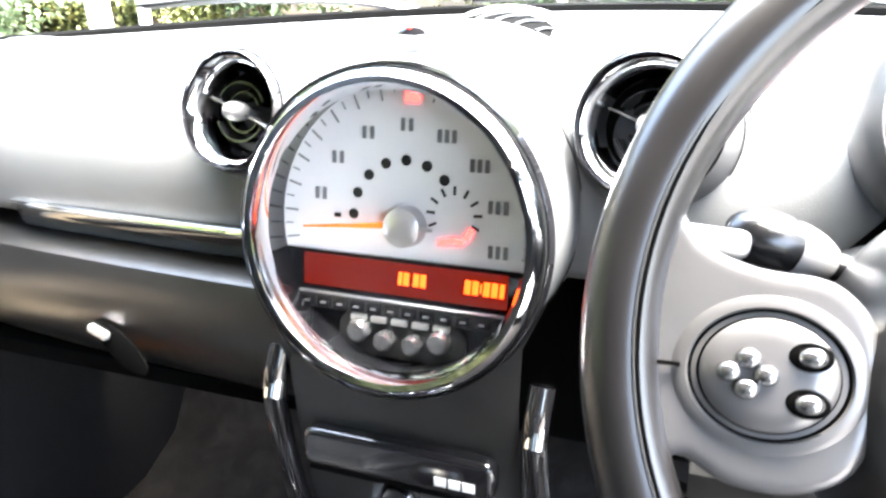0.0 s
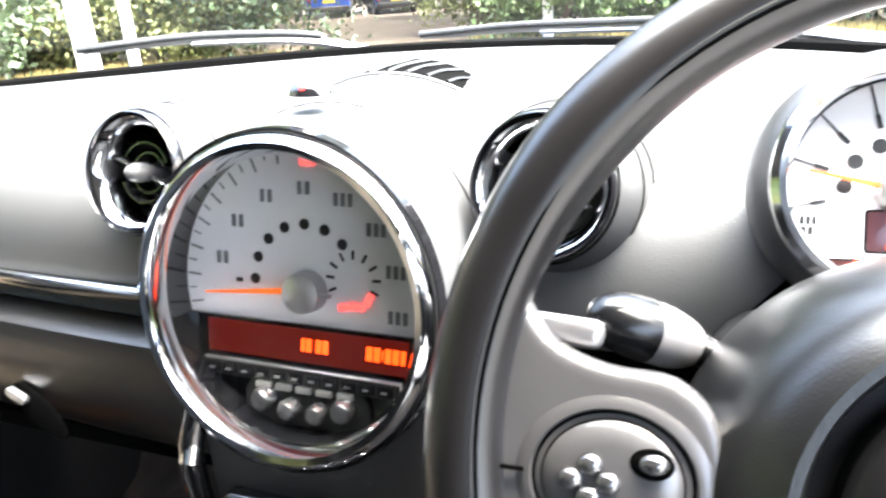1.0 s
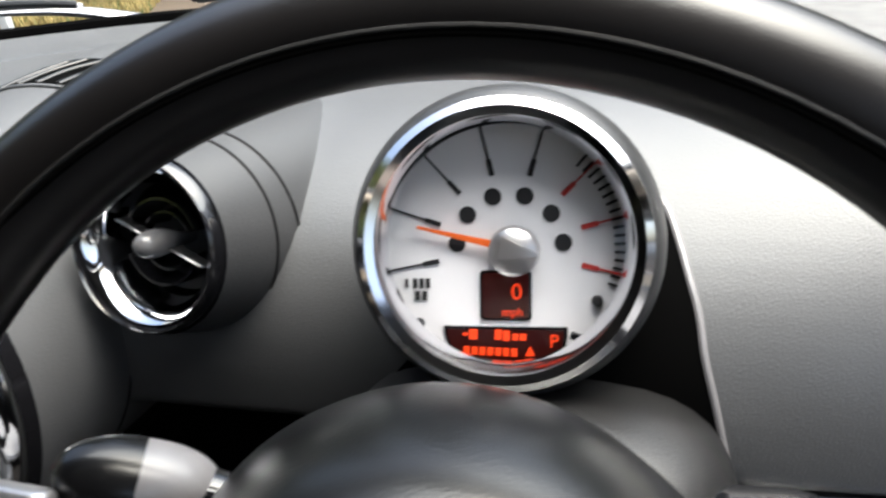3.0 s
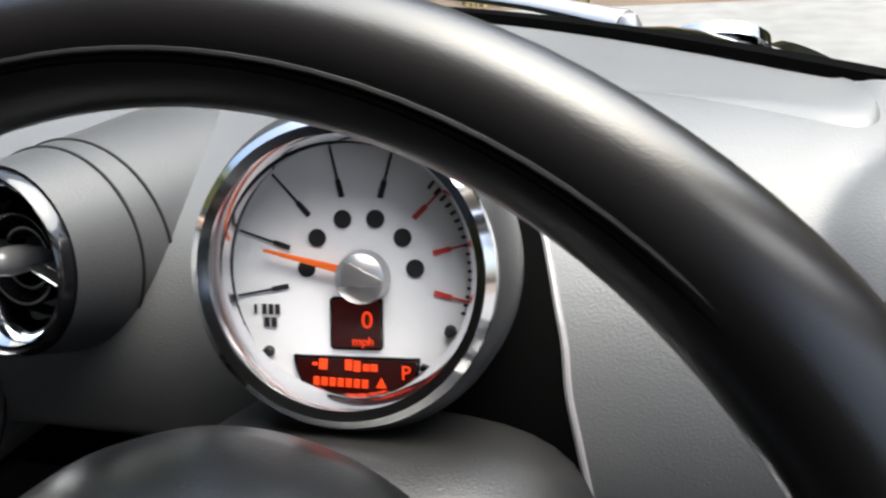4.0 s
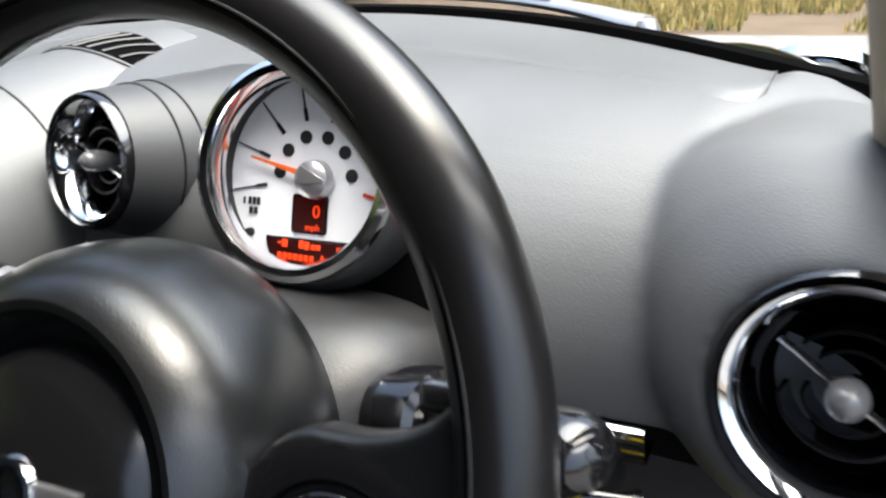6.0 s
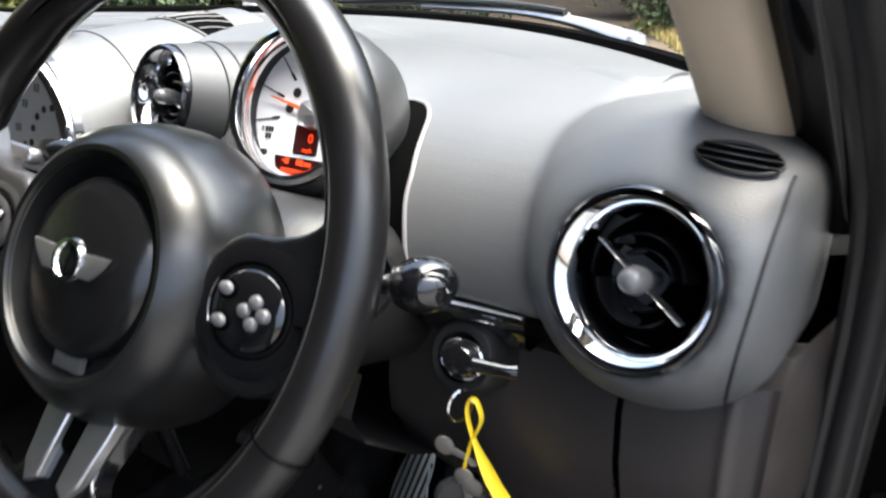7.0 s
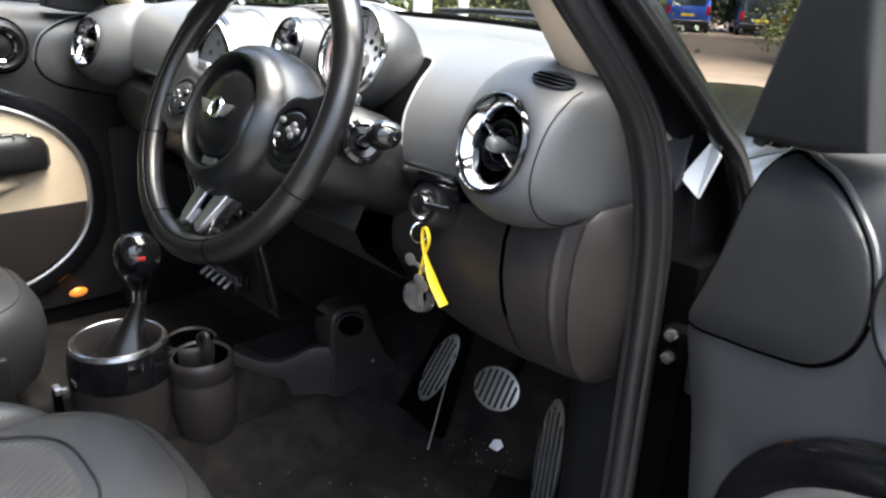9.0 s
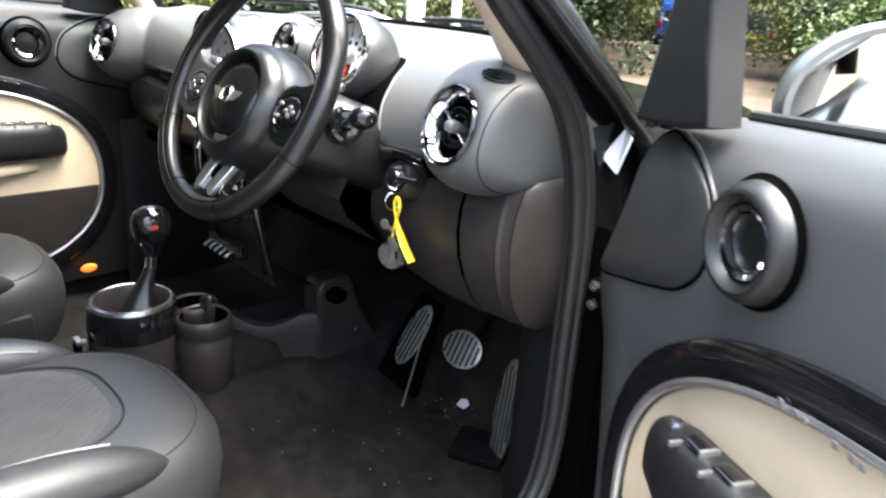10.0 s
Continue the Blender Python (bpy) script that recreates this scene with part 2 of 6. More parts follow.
def tube(points, r, n=10, wrap=False, m=None, flat=1.0, flat_axis=None):
    pts = [Vector(p) for p in points]
    k = len(pts)
    radii = r if isinstance(r, (list, tuple)) else [r] * k
    loops, side = [], None
    for i, p in enumerate(pts):
        a = pts[(i - 1) % k] if (wrap or i > 0) else p
        b = pts[(i + 1) % k] if (wrap or i < k - 1) else p
        d = (b - a).normalized()
        if side is None:
            side = d.cross(Vector((0, 0, 1)) if abs(d.z) < 0.9 else Vector((1, 0, 0))).normalized()
        side = (side - d * side.dot(d)).normalized()
        up = d.cross(side)
        loops.append([p + radii[i] * (side * math.cos(2 * math.pi * j / n) + up * flat * math.sin(2 * math.pi * j / n)) for j in range(n)])
    bm = rings(loops, wrap=wrap)
    if m is not None:
        bm.transform(m)
    return bm


def smooth(points, per=6, wrap=False):
    """A curve through the points."""
    pts = [Vector(p) for p in points]
    k, out = len(pts), []
    for i in range(k if wrap else k - 1):
        if wrap:
            p0, p1, p2, p3 = pts[(i - 1) % k], pts[i], pts[(i + 1) % k], pts[(i + 2) % k]
        else:
            p1, p2 = pts[i], pts[i + 1]
            p0 = pts[i - 1] if i else p1 * 2 - p2
            p3 = pts[i + 2] if i + 2 < k else p2 * 2 - p1
        for j in range(per):
            t = j / per
            out.append(0.5 * (2 * p1 + (p2 - p0) * t + (2 * p0 - 5 * p1 + 4 * p2 - p3) * t * t + (3 * p1 - p0 - 3 * p2 + p3) * t ** 3))
    if not wrap:
        out.append(pts[-1])
    return out


def box(size, at=(0, 0, 0), bevel=0.0, seg=2, m=None):
    bm = bmesh.new()
    bmesh.ops.create_cube(bm, size=1, matrix=Matrix.Translation(at) @ Matrix.Diagonal((*size, 1)))
    if bevel:
        bmesh.ops.bevel(bm, geom=bm.edges[:], offset=bevel, segments=seg, affect="EDGES", profile=0.6)
    if m is not None:
        bm.transform(m)
    return bm


def slab(outline, depth, bevel=0.0, m=None, seg=2, z0=0.0):
    """An outline in x and y, thickened from z0 by depth along z."""
    bm = bmesh.new()
    f = bm.faces.new([bm.verts.new((p[0], p[1], z0)) for p in outline])
    out = bmesh.ops.extrude_face_region(bm, geom=[f])
    vs = [v for v in out["geom"] if isinstance(v, bmesh.types.BMVert)]
    bmesh.ops.translate(bm, verts=vs, vec=(0, 0, depth))
    if bevel:
        zz = z0 + depth
        ed = [e for e in bm.edges if all(abs(v.co.z - zz) < 1e-6 for v in e.verts)]
        bmesh.ops.bevel(bm, geom=ed, offset=bevel, segments=seg, affect="EDGES", profile=0.6)
    if m is not None:
        bm.transform(m)
    return bm


def join(*bms):
    out = bmesh.new()
    for b in bms:
        me = bpy.data.meshes.new("tmp")
        b.to_mesh(me)
        b.free()
        out.from_mesh(me)
        bpy.data.meshes.remove(me)
    return out


def rounded(w, h, r, n=5, cx=0.0, cy=0.0):
    """A rounded rectangle's outline."""
    pts = []
    for sx, sy, a in ((1, 1, 0), (-1, 1, 90), (-1, -1, 180), (1, -1, 270)):
        for i in range(n + 1):
            t = radians(a + 90 * i / n)
            pts.append((cx + sx * (w / 2 - r) + r * math.cos(t), cy + sy * (h / 2 - r) + r * math.sin(t)))
    return pts


# ---- the ground and the road ----
def lie(x, y):
    d = max(0.0, math.hypot(x, y) - 9.0)
    return -0.028 * min(d, 60.0) + 0.05 * noise.noise((x * 0.2, y * 0.2, 0)) * min(1, d / 4)


def ground_sheet():
    bm = bmesh.new()
    rad = [0.0, 2, 4, 6, 8, 10, 12, 15, 18, 22, 27, 34, 45, 60, 90, 150, 300, 700, 2000]
    n = 72
    loops = []
    for r in rad[1:]:
        loops.append([Vector((r * math.cos(2 * math.pi * i / n), r * math.sin(2 * math.pi * i / n), 0)) for i in range(n)])
    for lp in loops:
        for p in lp:
            p.z = lie(p.x, p.y) - 0.012
    bm = rings(loops, cap=False)
    c = bm.verts.new((0, 0, lie(0, 0) - 0.012))
    bm.verts.ensure_lookup_table()
    for i in range(n):
        bm.faces.new((bm.verts[i], bm.verts[(i + 1) % n], c))
    return bm


whole("ground", ground_sheet(), "earth", "dry brown earth and leaf litter at the road's edge", "ground", kind="structure")


def strip_sheet(x0, x1, y0, y1, nx, ny, z, far=None):
    loops = []
    for j in range(ny + 1):
        y = y0 + (y1 - y0) * j / ny
        row = []
        for i in range(nx + 1):
            x = x0 + (x1 - x0) * i / nx
            yy = y
            if far and j == ny:
                yy = y + far(x)
            row.append(Vector((x, yy, lie(x, yy) + z)))
        loops.append(row)
    return rings(loops, closed=False, cap=False)


whole("road", strip_sheet(-40, 40, -7, 6.85, 60, 10, 0.012, lambda x: 0.35 * noise.noise((x * 0.6, 3, 0)) + 0.02 * x), "asphalt",
      "worn grey asphalt road beside the verge", "road", kind="structure")


# ---- the car's shell ----
def yb(x):
    return 0.56 - 0.95 * x * x


body = thing("car_body", (0, 0, 0.3), "black car body shell with beige pillar trim", "car body")
# floor pan and firewall
def floor_pan():
    loops = []
    for y, z in ((-2.2, 0.40), (-1.0, 0.36), (-0.6, 0.32), (0.15, 0.305), (0.33, 0.315), (0.42, 0.36), (0.50, 0.47), (0.53, 0.62), (0.53, 0.95)):
        loops.append([Vector((x, y, z + 0.010 * noise.noise((x * 6, y * 6, 1)) + (0.085 * min(1.0, max(0.0, (0.17 - abs(x)) / 0.09)) ** 1.3 if z < 0.45 else 0))) for x in [(-0.74 + 1.48 * i / 60) for i in range(61)]])
    return rings(loops, closed=False, cap=False)


whole("floor", floor_pan(), "carpet", "black worn carpet on the car's floor", "carpet", kind="structure")
part("sill", box((0.09, 2.3, 0.12), (0.765, -1.05, 0.34), 0.02), "paint", body)
part("sill", box((0.09, 2.3, 0.12), (-0.765, -1.05, 0.34), 0.02), "paint", body)
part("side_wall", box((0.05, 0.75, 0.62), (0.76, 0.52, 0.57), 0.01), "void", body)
part("side_wall", box((0.05, 0.85, 0.68), (-0.735, 0.44, 0.60), 0.01), "dark", body)


def roof_skin(z, drop, w):
    loops = []
    # Front edge brought forward, out of view, to shade the steering wheel's rim.
    for y, dz in ((-0.12, -0.05), (-0.33, -0.012), (-0.8, 0.0), (-1.5, -0.01), (-2.1, -0.05), (-2.3, -0.12)):
        loops.append([Vector((w * s, y - 0.10 * s * s * max(0.0, 1 + (y + 0.12) / 0.3), z + dz - drop * s ** 4)) for s in [i / 10 - 1 for i in range(21)]])
    return rings(loops, closed=False, cap=False)


part("roof", roof_skin(1.54, 0.1, 0.66), "paint", body)
# Out of view; kept dark to cut the light bounced into the cabin.
part("headliner", roof_skin(1.505, 0.1, 0.66), "headliner", body, "dark grey cloth headliner")
part("tailgate", box((1.45, 0.06, 0.75), (0, -2.32, 0.72), 0.02), "paint", body)
part("rear_shelf", box((1.3, 0.5, 0.04), (0, -2.0, 0.95), 0.01), "dark", body)
for s in (-1, 1):
    # pillars, from the dash up to the roof
    low, high = Vector((0.660 * s, 0.125, 1.02)), Vector((0.557 * s, -0.235, 1.47))
    pts = smooth([low, low.lerp(high, 0.35) + Vector((0, 0.012, 0.012)), low.lerp(high, 0.7) + Vector((0, 0.01, 0.012)), high], 5)
    part("pillar_trim", tube(pts, [0.027 - 0.002 * i / len(pts) for i in range(len(pts))], 12, flat=0.9), "pillar", body, "beige cloth pillar trim")
    part("windscreen_pillar", tube([p + Vector((0.047 * s, 0.030, 0.006)) for p in pts], 0.036, 12), "paint", body)
    part("centre_pillar", tube(smooth([(0.74 * s, -1.02, 0.35), (0.735 * s, -1.02, 0.95), (0.60 * s, -1.0, 1.45)], 5), 0.055, 10), "dark", body)
    part("rear_side_panel", box((0.05, 1.25, 0.62), (0.75 * s, -1.68, 0.68), 0.015), "dark", body)
    part("rear_pillar", tube(smooth([(0.73 * s, -2.25, 0.95), (0.6 * s, -2.1, 1.46)], 4), 0.09, 10), "dark", body)
    part("cant_rail", tube([(0.63 * s, -0.2, 1.475), (0.645 * s, -0.9, 1.49), (0.63 * s, -2.1, 1.44)], 0.03, 8), "headliner", body)
    part("rear_side_window", rings([[Vector((0.745 * s, -1.08, 0.99)), Vector((0.745 * s, -2.2, 0.99))], [Vector((0.66 * s, -1.05, 1.45)), Vector((0.65 * s, -2.05, 1.43))]], closed=False, cap=False), "smoked", body, "smoked rear side window")
part("rear_window", rings([[Vector((-0.68, -2.33, 1.08)), Vector((0.68, -2.33, 1.08))], [Vector((-0.62, -2.25, 1.42)), Vector((0.62, -2.25, 1.42))]], closed=False, cap=False), "smoked", body, "smoked rear window")
# bonnet
def bonnet():
    loops = []
    for k in range(13):
        t = k / 12
        row = []
        for i in range(33):
            s = i / 16 - 1
            x = 0.71 * s * (1 - 0.10 * t * t)
            y0 = 0.60 - 0.36 * (0.71 * s) ** 2 * 1.6
            y = y0 + (1.50 - y0) * t - 0.12 * t * s * s
            z = 0.993 + 0.022 * (1 - s * s) - 0.05 * t - 0.16 * t ** 3 - 0.04 * abs(s) ** 12
            z += 0.022 * math.exp(-((abs(s) - 0.72) / 0.16) ** 2) * math.sin(math.pi * min(1, t * 1.1))
            row.append(Vector((x, y, z)))
        loops.append(row)
    return rings(loops, closed=False, cap=False)


part("bonnet", bonnet(), "paint", body, "glossy black bonnet reflecting the trees")
for s in (-1, 1):
    loops = []
    for k in range(15):
        y = 0.22 + 1.25 * k / 14
        zt = 0.955 - 0.12 * (k / 14) ** 2
        loops.append([Vector((s * (0.69 + d), y, zt + h)) for d, h in ((0.0, 0.0), (0.03, 0.008), (0.065, -0.01), (0.10, -0.06), (0.115, -0.16), (0.11, -0.4), (0.06, -0.42))])
    part("wing", rings(loops, closed=False, cap=False), "paint", body, "glossy black wing")
    hl = part("headlamp", lathe([(0.0, 0.03), (0.06, 0.022), (0.098, 0.0), (0.105, -0.03)], 32, face_frame((0.58 * s, 1.42, 0.845), 125, 0)), "chrome", body)
    part("headlamp_ring", lathe([(0.098, 0.0), (0.104, 0.008), (0.114, 0.004), (0.116, -0.02)], 32, face_frame((0.58 * s, 1.42, 0.845), 125, 0)), "chrome", hl)
part("scuttle", rings([[Vector((x, yb(x) + d, z)) for x in [0.7 * (i / 16 - 1) for i in range(33)]] for d, z in ((0.004, 1.055), (0.03, 1.04), (0.07, 1.015), (0.12, 0.985))], closed=False, cap=False), "void", body)

for s in (-1, 1):
    for y in (1.12, -1.48):
        wm = pose(0.70 * s, y, 0.30, 0, 90 * s, 0)
        wh = part("wheel", lathe([(0.0, 0.085), (0.05, 0.09), (0.06, 0.07), (0.17, 0.075), (0.20, 0.09), (0.205, 0.06)], 40, wm), "satin", body, "silver wheel")
        part("tyre", lathe([(0.203, 0.08), (0.22, 0.095), (0.27, 0.098), (0.292, 0.085), (0.300, 0.05), (0.300, -0.07), (0.285, -0.095), (0.20, -0.09)], 48, wm), "rubber", wh)
part("front_bumper", box((1.46, 0.16, 0.34), (0, 1.50, 0.46), 0.06, 4), "paint", body)
part("underbody", box((1.30, 3.5, 0.05), (0, -0.40, 0.265), 0.01), "void", body)

# windscreen
def windscreen():
    loops = []
    for k in range(9):
        t = k / 8
        row = []
        for i in range(25):
            s = i / 12 - 1
            x = s * (0.69 - 0.09 * t)
            y = yb(x * 0.93) + 0.012 + (-0.14 - 0.18 * s * s - yb(x * 0.93)) * t
            z = 1.075 + 0.395 * t + 0.035 * math.sin(math.pi * t) - 0.02 * s * s * t
            row.append(Vector((x, y, z)))
        loops.append(row)
    return rings(loops, closed=False, cap=False)


ws = whole("windscreen", windscreen(), "glass", "clear curved windscreen over the dashboard", "windscreen", kind="structure")
ws.visible_shadow = False
tagged(finish("windscreen_seal", tube([(x, yb(x) + 0.006, 1.083) for x in [0.66 * (i / 20 - 1) for i in range(41)]], 0.009, 8), "void"),
       "black rubber seal along the windscreen's foot", "seal", kind="structure")


def wiper(points):
    """An arm along the points from its spindle, with a blade on its outer part."""
    path = smooth(points, 6)
    w = thing("wiper", path[0], "windscreen wiper with a grey arm, lying at the windscreen's foot", "wiper", "windscreen wipers")
    k = len(path)
    part("arm", tube(path[: k * 3 // 4], [0.006 + 0.011 * (1 - i / k) ** 3 for i in range(k * 3 // 4)], 10, flat=0.6), "satin", w, "grey painted wiper arm")
    rest = path[k // 4:]
    part("blade", tube([q + Vector((0, -0.004, 0.010)) for q in rest], 0.0045, 8), "rubber", w)
    part("blade_frame", tube([q + Vector((0, 0.006, 0.006)) for q in rest], [0.0035 + 0.0035 * math.sin(math.pi * i / (len(rest) - 1)) for i in range(len(rest))], 8), "satin", w)
    part("spindle", lathe([(0.0, 0.022), (0.010, 0.02), (0.015, 0.01), (0.016, 0.0)], 20, Matrix.Translation(path[0] - Vector((0, 0, 0.014)))), "satin", w)
    return w


wiper([(0.43, 0.455, 1.082), (0.33, 0.505, 1.094), (0.22, 0.555, 1.098), (0.10, 0.595, 1.096), (-0.03, 0.610, 1.094), (-0.16, 0.600, 1.087)])
wiper([(-0.20, 0.580, 1.070), (-0.28, 0.535, 1.096), (-0.36, 0.490, 1.106), (-0.45, 0.435, 1.109), (-0.55, 0.360, 1.104)])

# ---- dashboard ----
dash = thing("dashboard", (0, 0.1, 0.95), "grey grained plastic dashboard with rounded pods round its vents", "dashboard")
XS = [-0.695 + 1.39 * i / 72 for i in range(73)]


def dash_seam(x):
    """The line where the flat shelf under the windscreen meets the rounded face; it turns back to the glass at both ends."""
    k = min(1.0, max(0.0, (abs(x) - 0.545) / 0.045))
    k = k * k * (3 - 2 * k)
    return (0.275 - 0.38 * x * x) * (1 - k) + (yb(x) - 0.012) * k


def dash_side(x):
    """0 on the passenger's side, 1 beside the column, where the face is rounder and comes further out."""
    k = min(1.0, max(0.0, (x - 0.30) / 0.10))
    return k * k * (3 - 2 * k)


def dash_low(x):
    return 0.013 + 0.03 * (abs(x) / 0.7) ** 2 - 0.027 * dash_side(x)


def dash_top(x):
    return 1.091 - 0.06 * min(1.0, max(0.0, (abs(x) - 0.58) / 0.115)) ** 2 if abs(x) > 0.2 else 1.091 + 0.014 * (1 - (x / 0.2) ** 2)


def dash_fullness(x):
    return 2.9 - 0.8 * dash_side(x)


def dash_pad():
    """The dashboard's body as a closed solid."""
    loops = []
    for x in XS:
        b, seam, lo = yb(x), dash_seam(x), dash_low(x)
        d = dash_top(0.5) - dash_top(x) if abs(x) > 0.5 else 0.0
        shelf = -0.004 if abs(x) < 0.56 else 0.0
        row = [Vector((x, b + 0.004, 0.96)), Vector((x, b + 0.004, 1.078 - d * 0.6)), Vector((x, b * 0.6 + seam * 0.4, 1.088 + shelf - d * 0.8)), Vector((x, seam + 0.007, dash_top(x) + shelf)), Vector((x, seam, dash_top(x)))]
        n = 20
        for i in range(1, n + 1):
            a = math.pi / 2 * (i / n)
            e = 2 / dash_fullness(x)
            row.append(Vector((x, seam - (seam - lo) * math.sin(a) ** e, 0.95 + (dash_top(x) - 0.95) * max(0, math.cos(a)) ** e)))
        row.append(Vector((x, lo + 0.012, 0.942)))
        row.append(Vector((x, lo + 0.06, 0.94)))
        loops.append(row)
    return rings(loops)


def end_pod(f, s):
    """A bulging round pod at the dashboard's end, hollow where its vent sits."""
    zc = 0.992 if s > 0 else 0.985
    n = 56
    back = face_frame((0.632 * s, 0.16, zc), 0)
    loops = [[f @ Vector((r * math.cos(a), r * math.sin(a), z)) for a in [2 * math.pi * i / n for i in range(n)]] for r, z in ((0.004, -0.055), (0.049, -0.055), (0.049, -0.006))]
    for t, r in ((0.0, 0.0575), (0.03, 0.068), (0.07, 0.076), (0.13, 0.0845), (0.20, 0.0925), (0.30, 0.098), (0.42, 0.101), (0.55, 0.1025), (0.8, 0.103), (1.0, 0.103)):
        lp = []
        for i in range(n):
            a = 2 * math.pi * i / n
            side = min(1.0, max(0.0, 0.15 - s * math.cos(a))) * min(1.0, max(0.0, 0.75 + 1.5 * math.sin(a)))
            q = r + side * 0.016 * min(1.4, max(0.0, (t - 0.05) / 0.3)) ** 1.5
            v = Vector((q * math.cos(a), q * (0.96 * math.sin(a) if math.sin(a) < 0 else 0.86 * math.sin(a) ** 0.85), 0))
            p = (f @ v).lerp(back @ v, t)
            if abs(p.x) > 0.672:
                p.x = s * (0.672 + 0.028 * math.tanh((abs(p.x) - 0.672) / 0.028))
            lp.append(p)
        loops.append(lp)
    return rings(loops)


def melt(bm, voxel, rounds):
    """One skin over solids that run into one another, with the creases between them rounded off."""
    me = bpy.data.meshes.new("tmp")
    bmesh.ops.recalc_face_normals(bm, faces=bm.faces)
    bm.to_mesh(me)
    bm.free()
    ob = bpy.data.objects.new("tmp", me)
    scene.collection.objects.link(ob)
    r = ob.modifiers.new("remesh", "REMESH")
    r.mode, r.voxel_size = "VOXEL", voxel
    sm = ob.modifiers.new("smooth", "SMOOTH")
    sm.factor, sm.iterations = 0.5, rounds
    done = bpy.data.meshes.new_from_object(ob.evaluated_get(bpy.context.evaluated_depsgraph_get()))
    bpy.data.objects.remove(ob)
    bpy.data.meshes.remove(me)
    out = bmesh.new()
    out.from_mesh(done)
    bpy.data.meshes.remove(done)
    return out


def pod(front, r0, back, r1, steps=10, bulge=0.0, n=48, ry=1.0):
    """A rounded pod from a ring at the pose front to a ring at the pose back."""
    loops = []
    for k in range(steps + 1):
        t = k / steps
        r = r0 + (r1 - r0) * t + bulge * math.sin(math.pi * t)
        e = math.sin(math.pi / 2 * t)
        lp = []
        for i in range(n):
            a = 2 * math.pi * i / n
            p0 = front @ Vector((r * math.cos(a), r * math.sin(a), 0))
            p1 = back @ Vector((r * math.cos(a), r * ry * math.sin(a), 0))
            lp.append(p0.lerp(p1, t))
        loops.append(lp)
    return rings(loops, cap=False)


SPEEDO = face_frame((-0.0007, -0.0487, 0.9961), 11.7, -0.8)
SPEEDO_RING = SPEEDO @ pose(0, -0.0025, 0.013)
TACH = face_frame((0.3407, -0.0035, 1.0712), 21.9, 5.3)
TACH_RING = TACH @ pose(-0.0015, 0.0025, 0.007)
VENT_R = face_frame((0.619, -0.030, 1.010), 17, -9)
VENT_P = face_frame((-0.626, -0.032, 1.000), 17, 9)
VENT_L = face_frame((-0.154, 0.004, 1.060), 17, -4)
VENT_D = face_frame((0.154, 0.005, 1.061), 17, -7)

def hood_seam(front, r0, back, r1, t):
    pts = []
    for i in range(72):
        a = 2 * math.pi * i / 72
        r = r0 + (r1 - r0) * t + 0.0002
        v = Vector((r * math.cos(a), r * math.sin(a), 0))
        pts.append((front @ v).lerp(back @ v, t))
    return tube(pts, 0.0009, 6, wrap=True)


pads = []
for m, s in ((VENT_R, 1), (VENT_P, -1)):
    pads.append(end_pod(m, s))
pad = part("pad", melt(join(dash_pad(), *pads), 0.0032, 14), "dash", dash, angle=180)


def on_pad(p, up=0.0):
    """The nearest place on the dashboard's skin."""
    base = Vector(dash.location)
    hit, q, nrm, _ = pad.closest_point_on_mesh(Vector(p) - base)
    return q + base + nrm * up




def shelf():
    """The flat shelf under the windscreen, a little proud of the rounded face, with rounded ends."""
    loops = []
    for i in range(81):
        x = 0.566 * math.sin(math.pi / 2 * (i / 40 - 1))
        d = min(0.0299, max(0.0, abs(x) - 0.536))
        y0 = 0.334 - 0.67 * x * x + 1.6 * (0.03 - math.sqrt(0.0009 - d * d))
        y1 = max(y0 + 0.02, yb(x) - 0.004)
        row = []
        for k, up in ((0.0, -0.0012), (0.02, 0.0000), (0.05, 0.0012), (0.09, 0.0022), (0.14, 0.0028), (0.4, 0.0032), (0.7, 0.0030), (1.0, 0.0028), (1.0, -0.004)):
            ok, q, n, _ = pad.ray_cast(Vector((x, y0 + (y1 - y0) * k, 1.4)) - dash.location, (0, 0, -1))
            q = q + dash.location if ok else Vector((x, y0 + (y1 - y0) * k, 1.075))
            row.append(q + Vector((0, 0, up if abs(i - 40) < 40 else min(up, -0.001))))
        loops.append(row)
    return rings(loops)


part("shelf", shelf(), "dash", dash)
part("hood_seam", hood_seam(SPEEDO_RING @ pose(0, 0, -0.004), 0.1085, face_frame((0, 0.23, 0.988), 0), 0.128, 0.27), "void2", dash)
part("speedometer_hood", pod(SPEEDO_RING @ pose(0, 0, -0.004), 0.1085, face_frame((0, 0.23, 0.988), 0), 0.128), "dash", dash)
for f, s in ((VENT_L, -1), (VENT_D, 1)):
    bell = face_frame((0.160 * s, 0.17, 1.004), 0)
    for q in (0.20, 0.30):
        part("hood_seam", hood_seam(f @ pose(0, 0, -0.004), 0.0475, bell, 0.090, q), "void2", dash)
    part("vent_hood", pod(f @ pose(0, 0, -0.004), 0.0475, bell, 0.090), "hood2", dash)
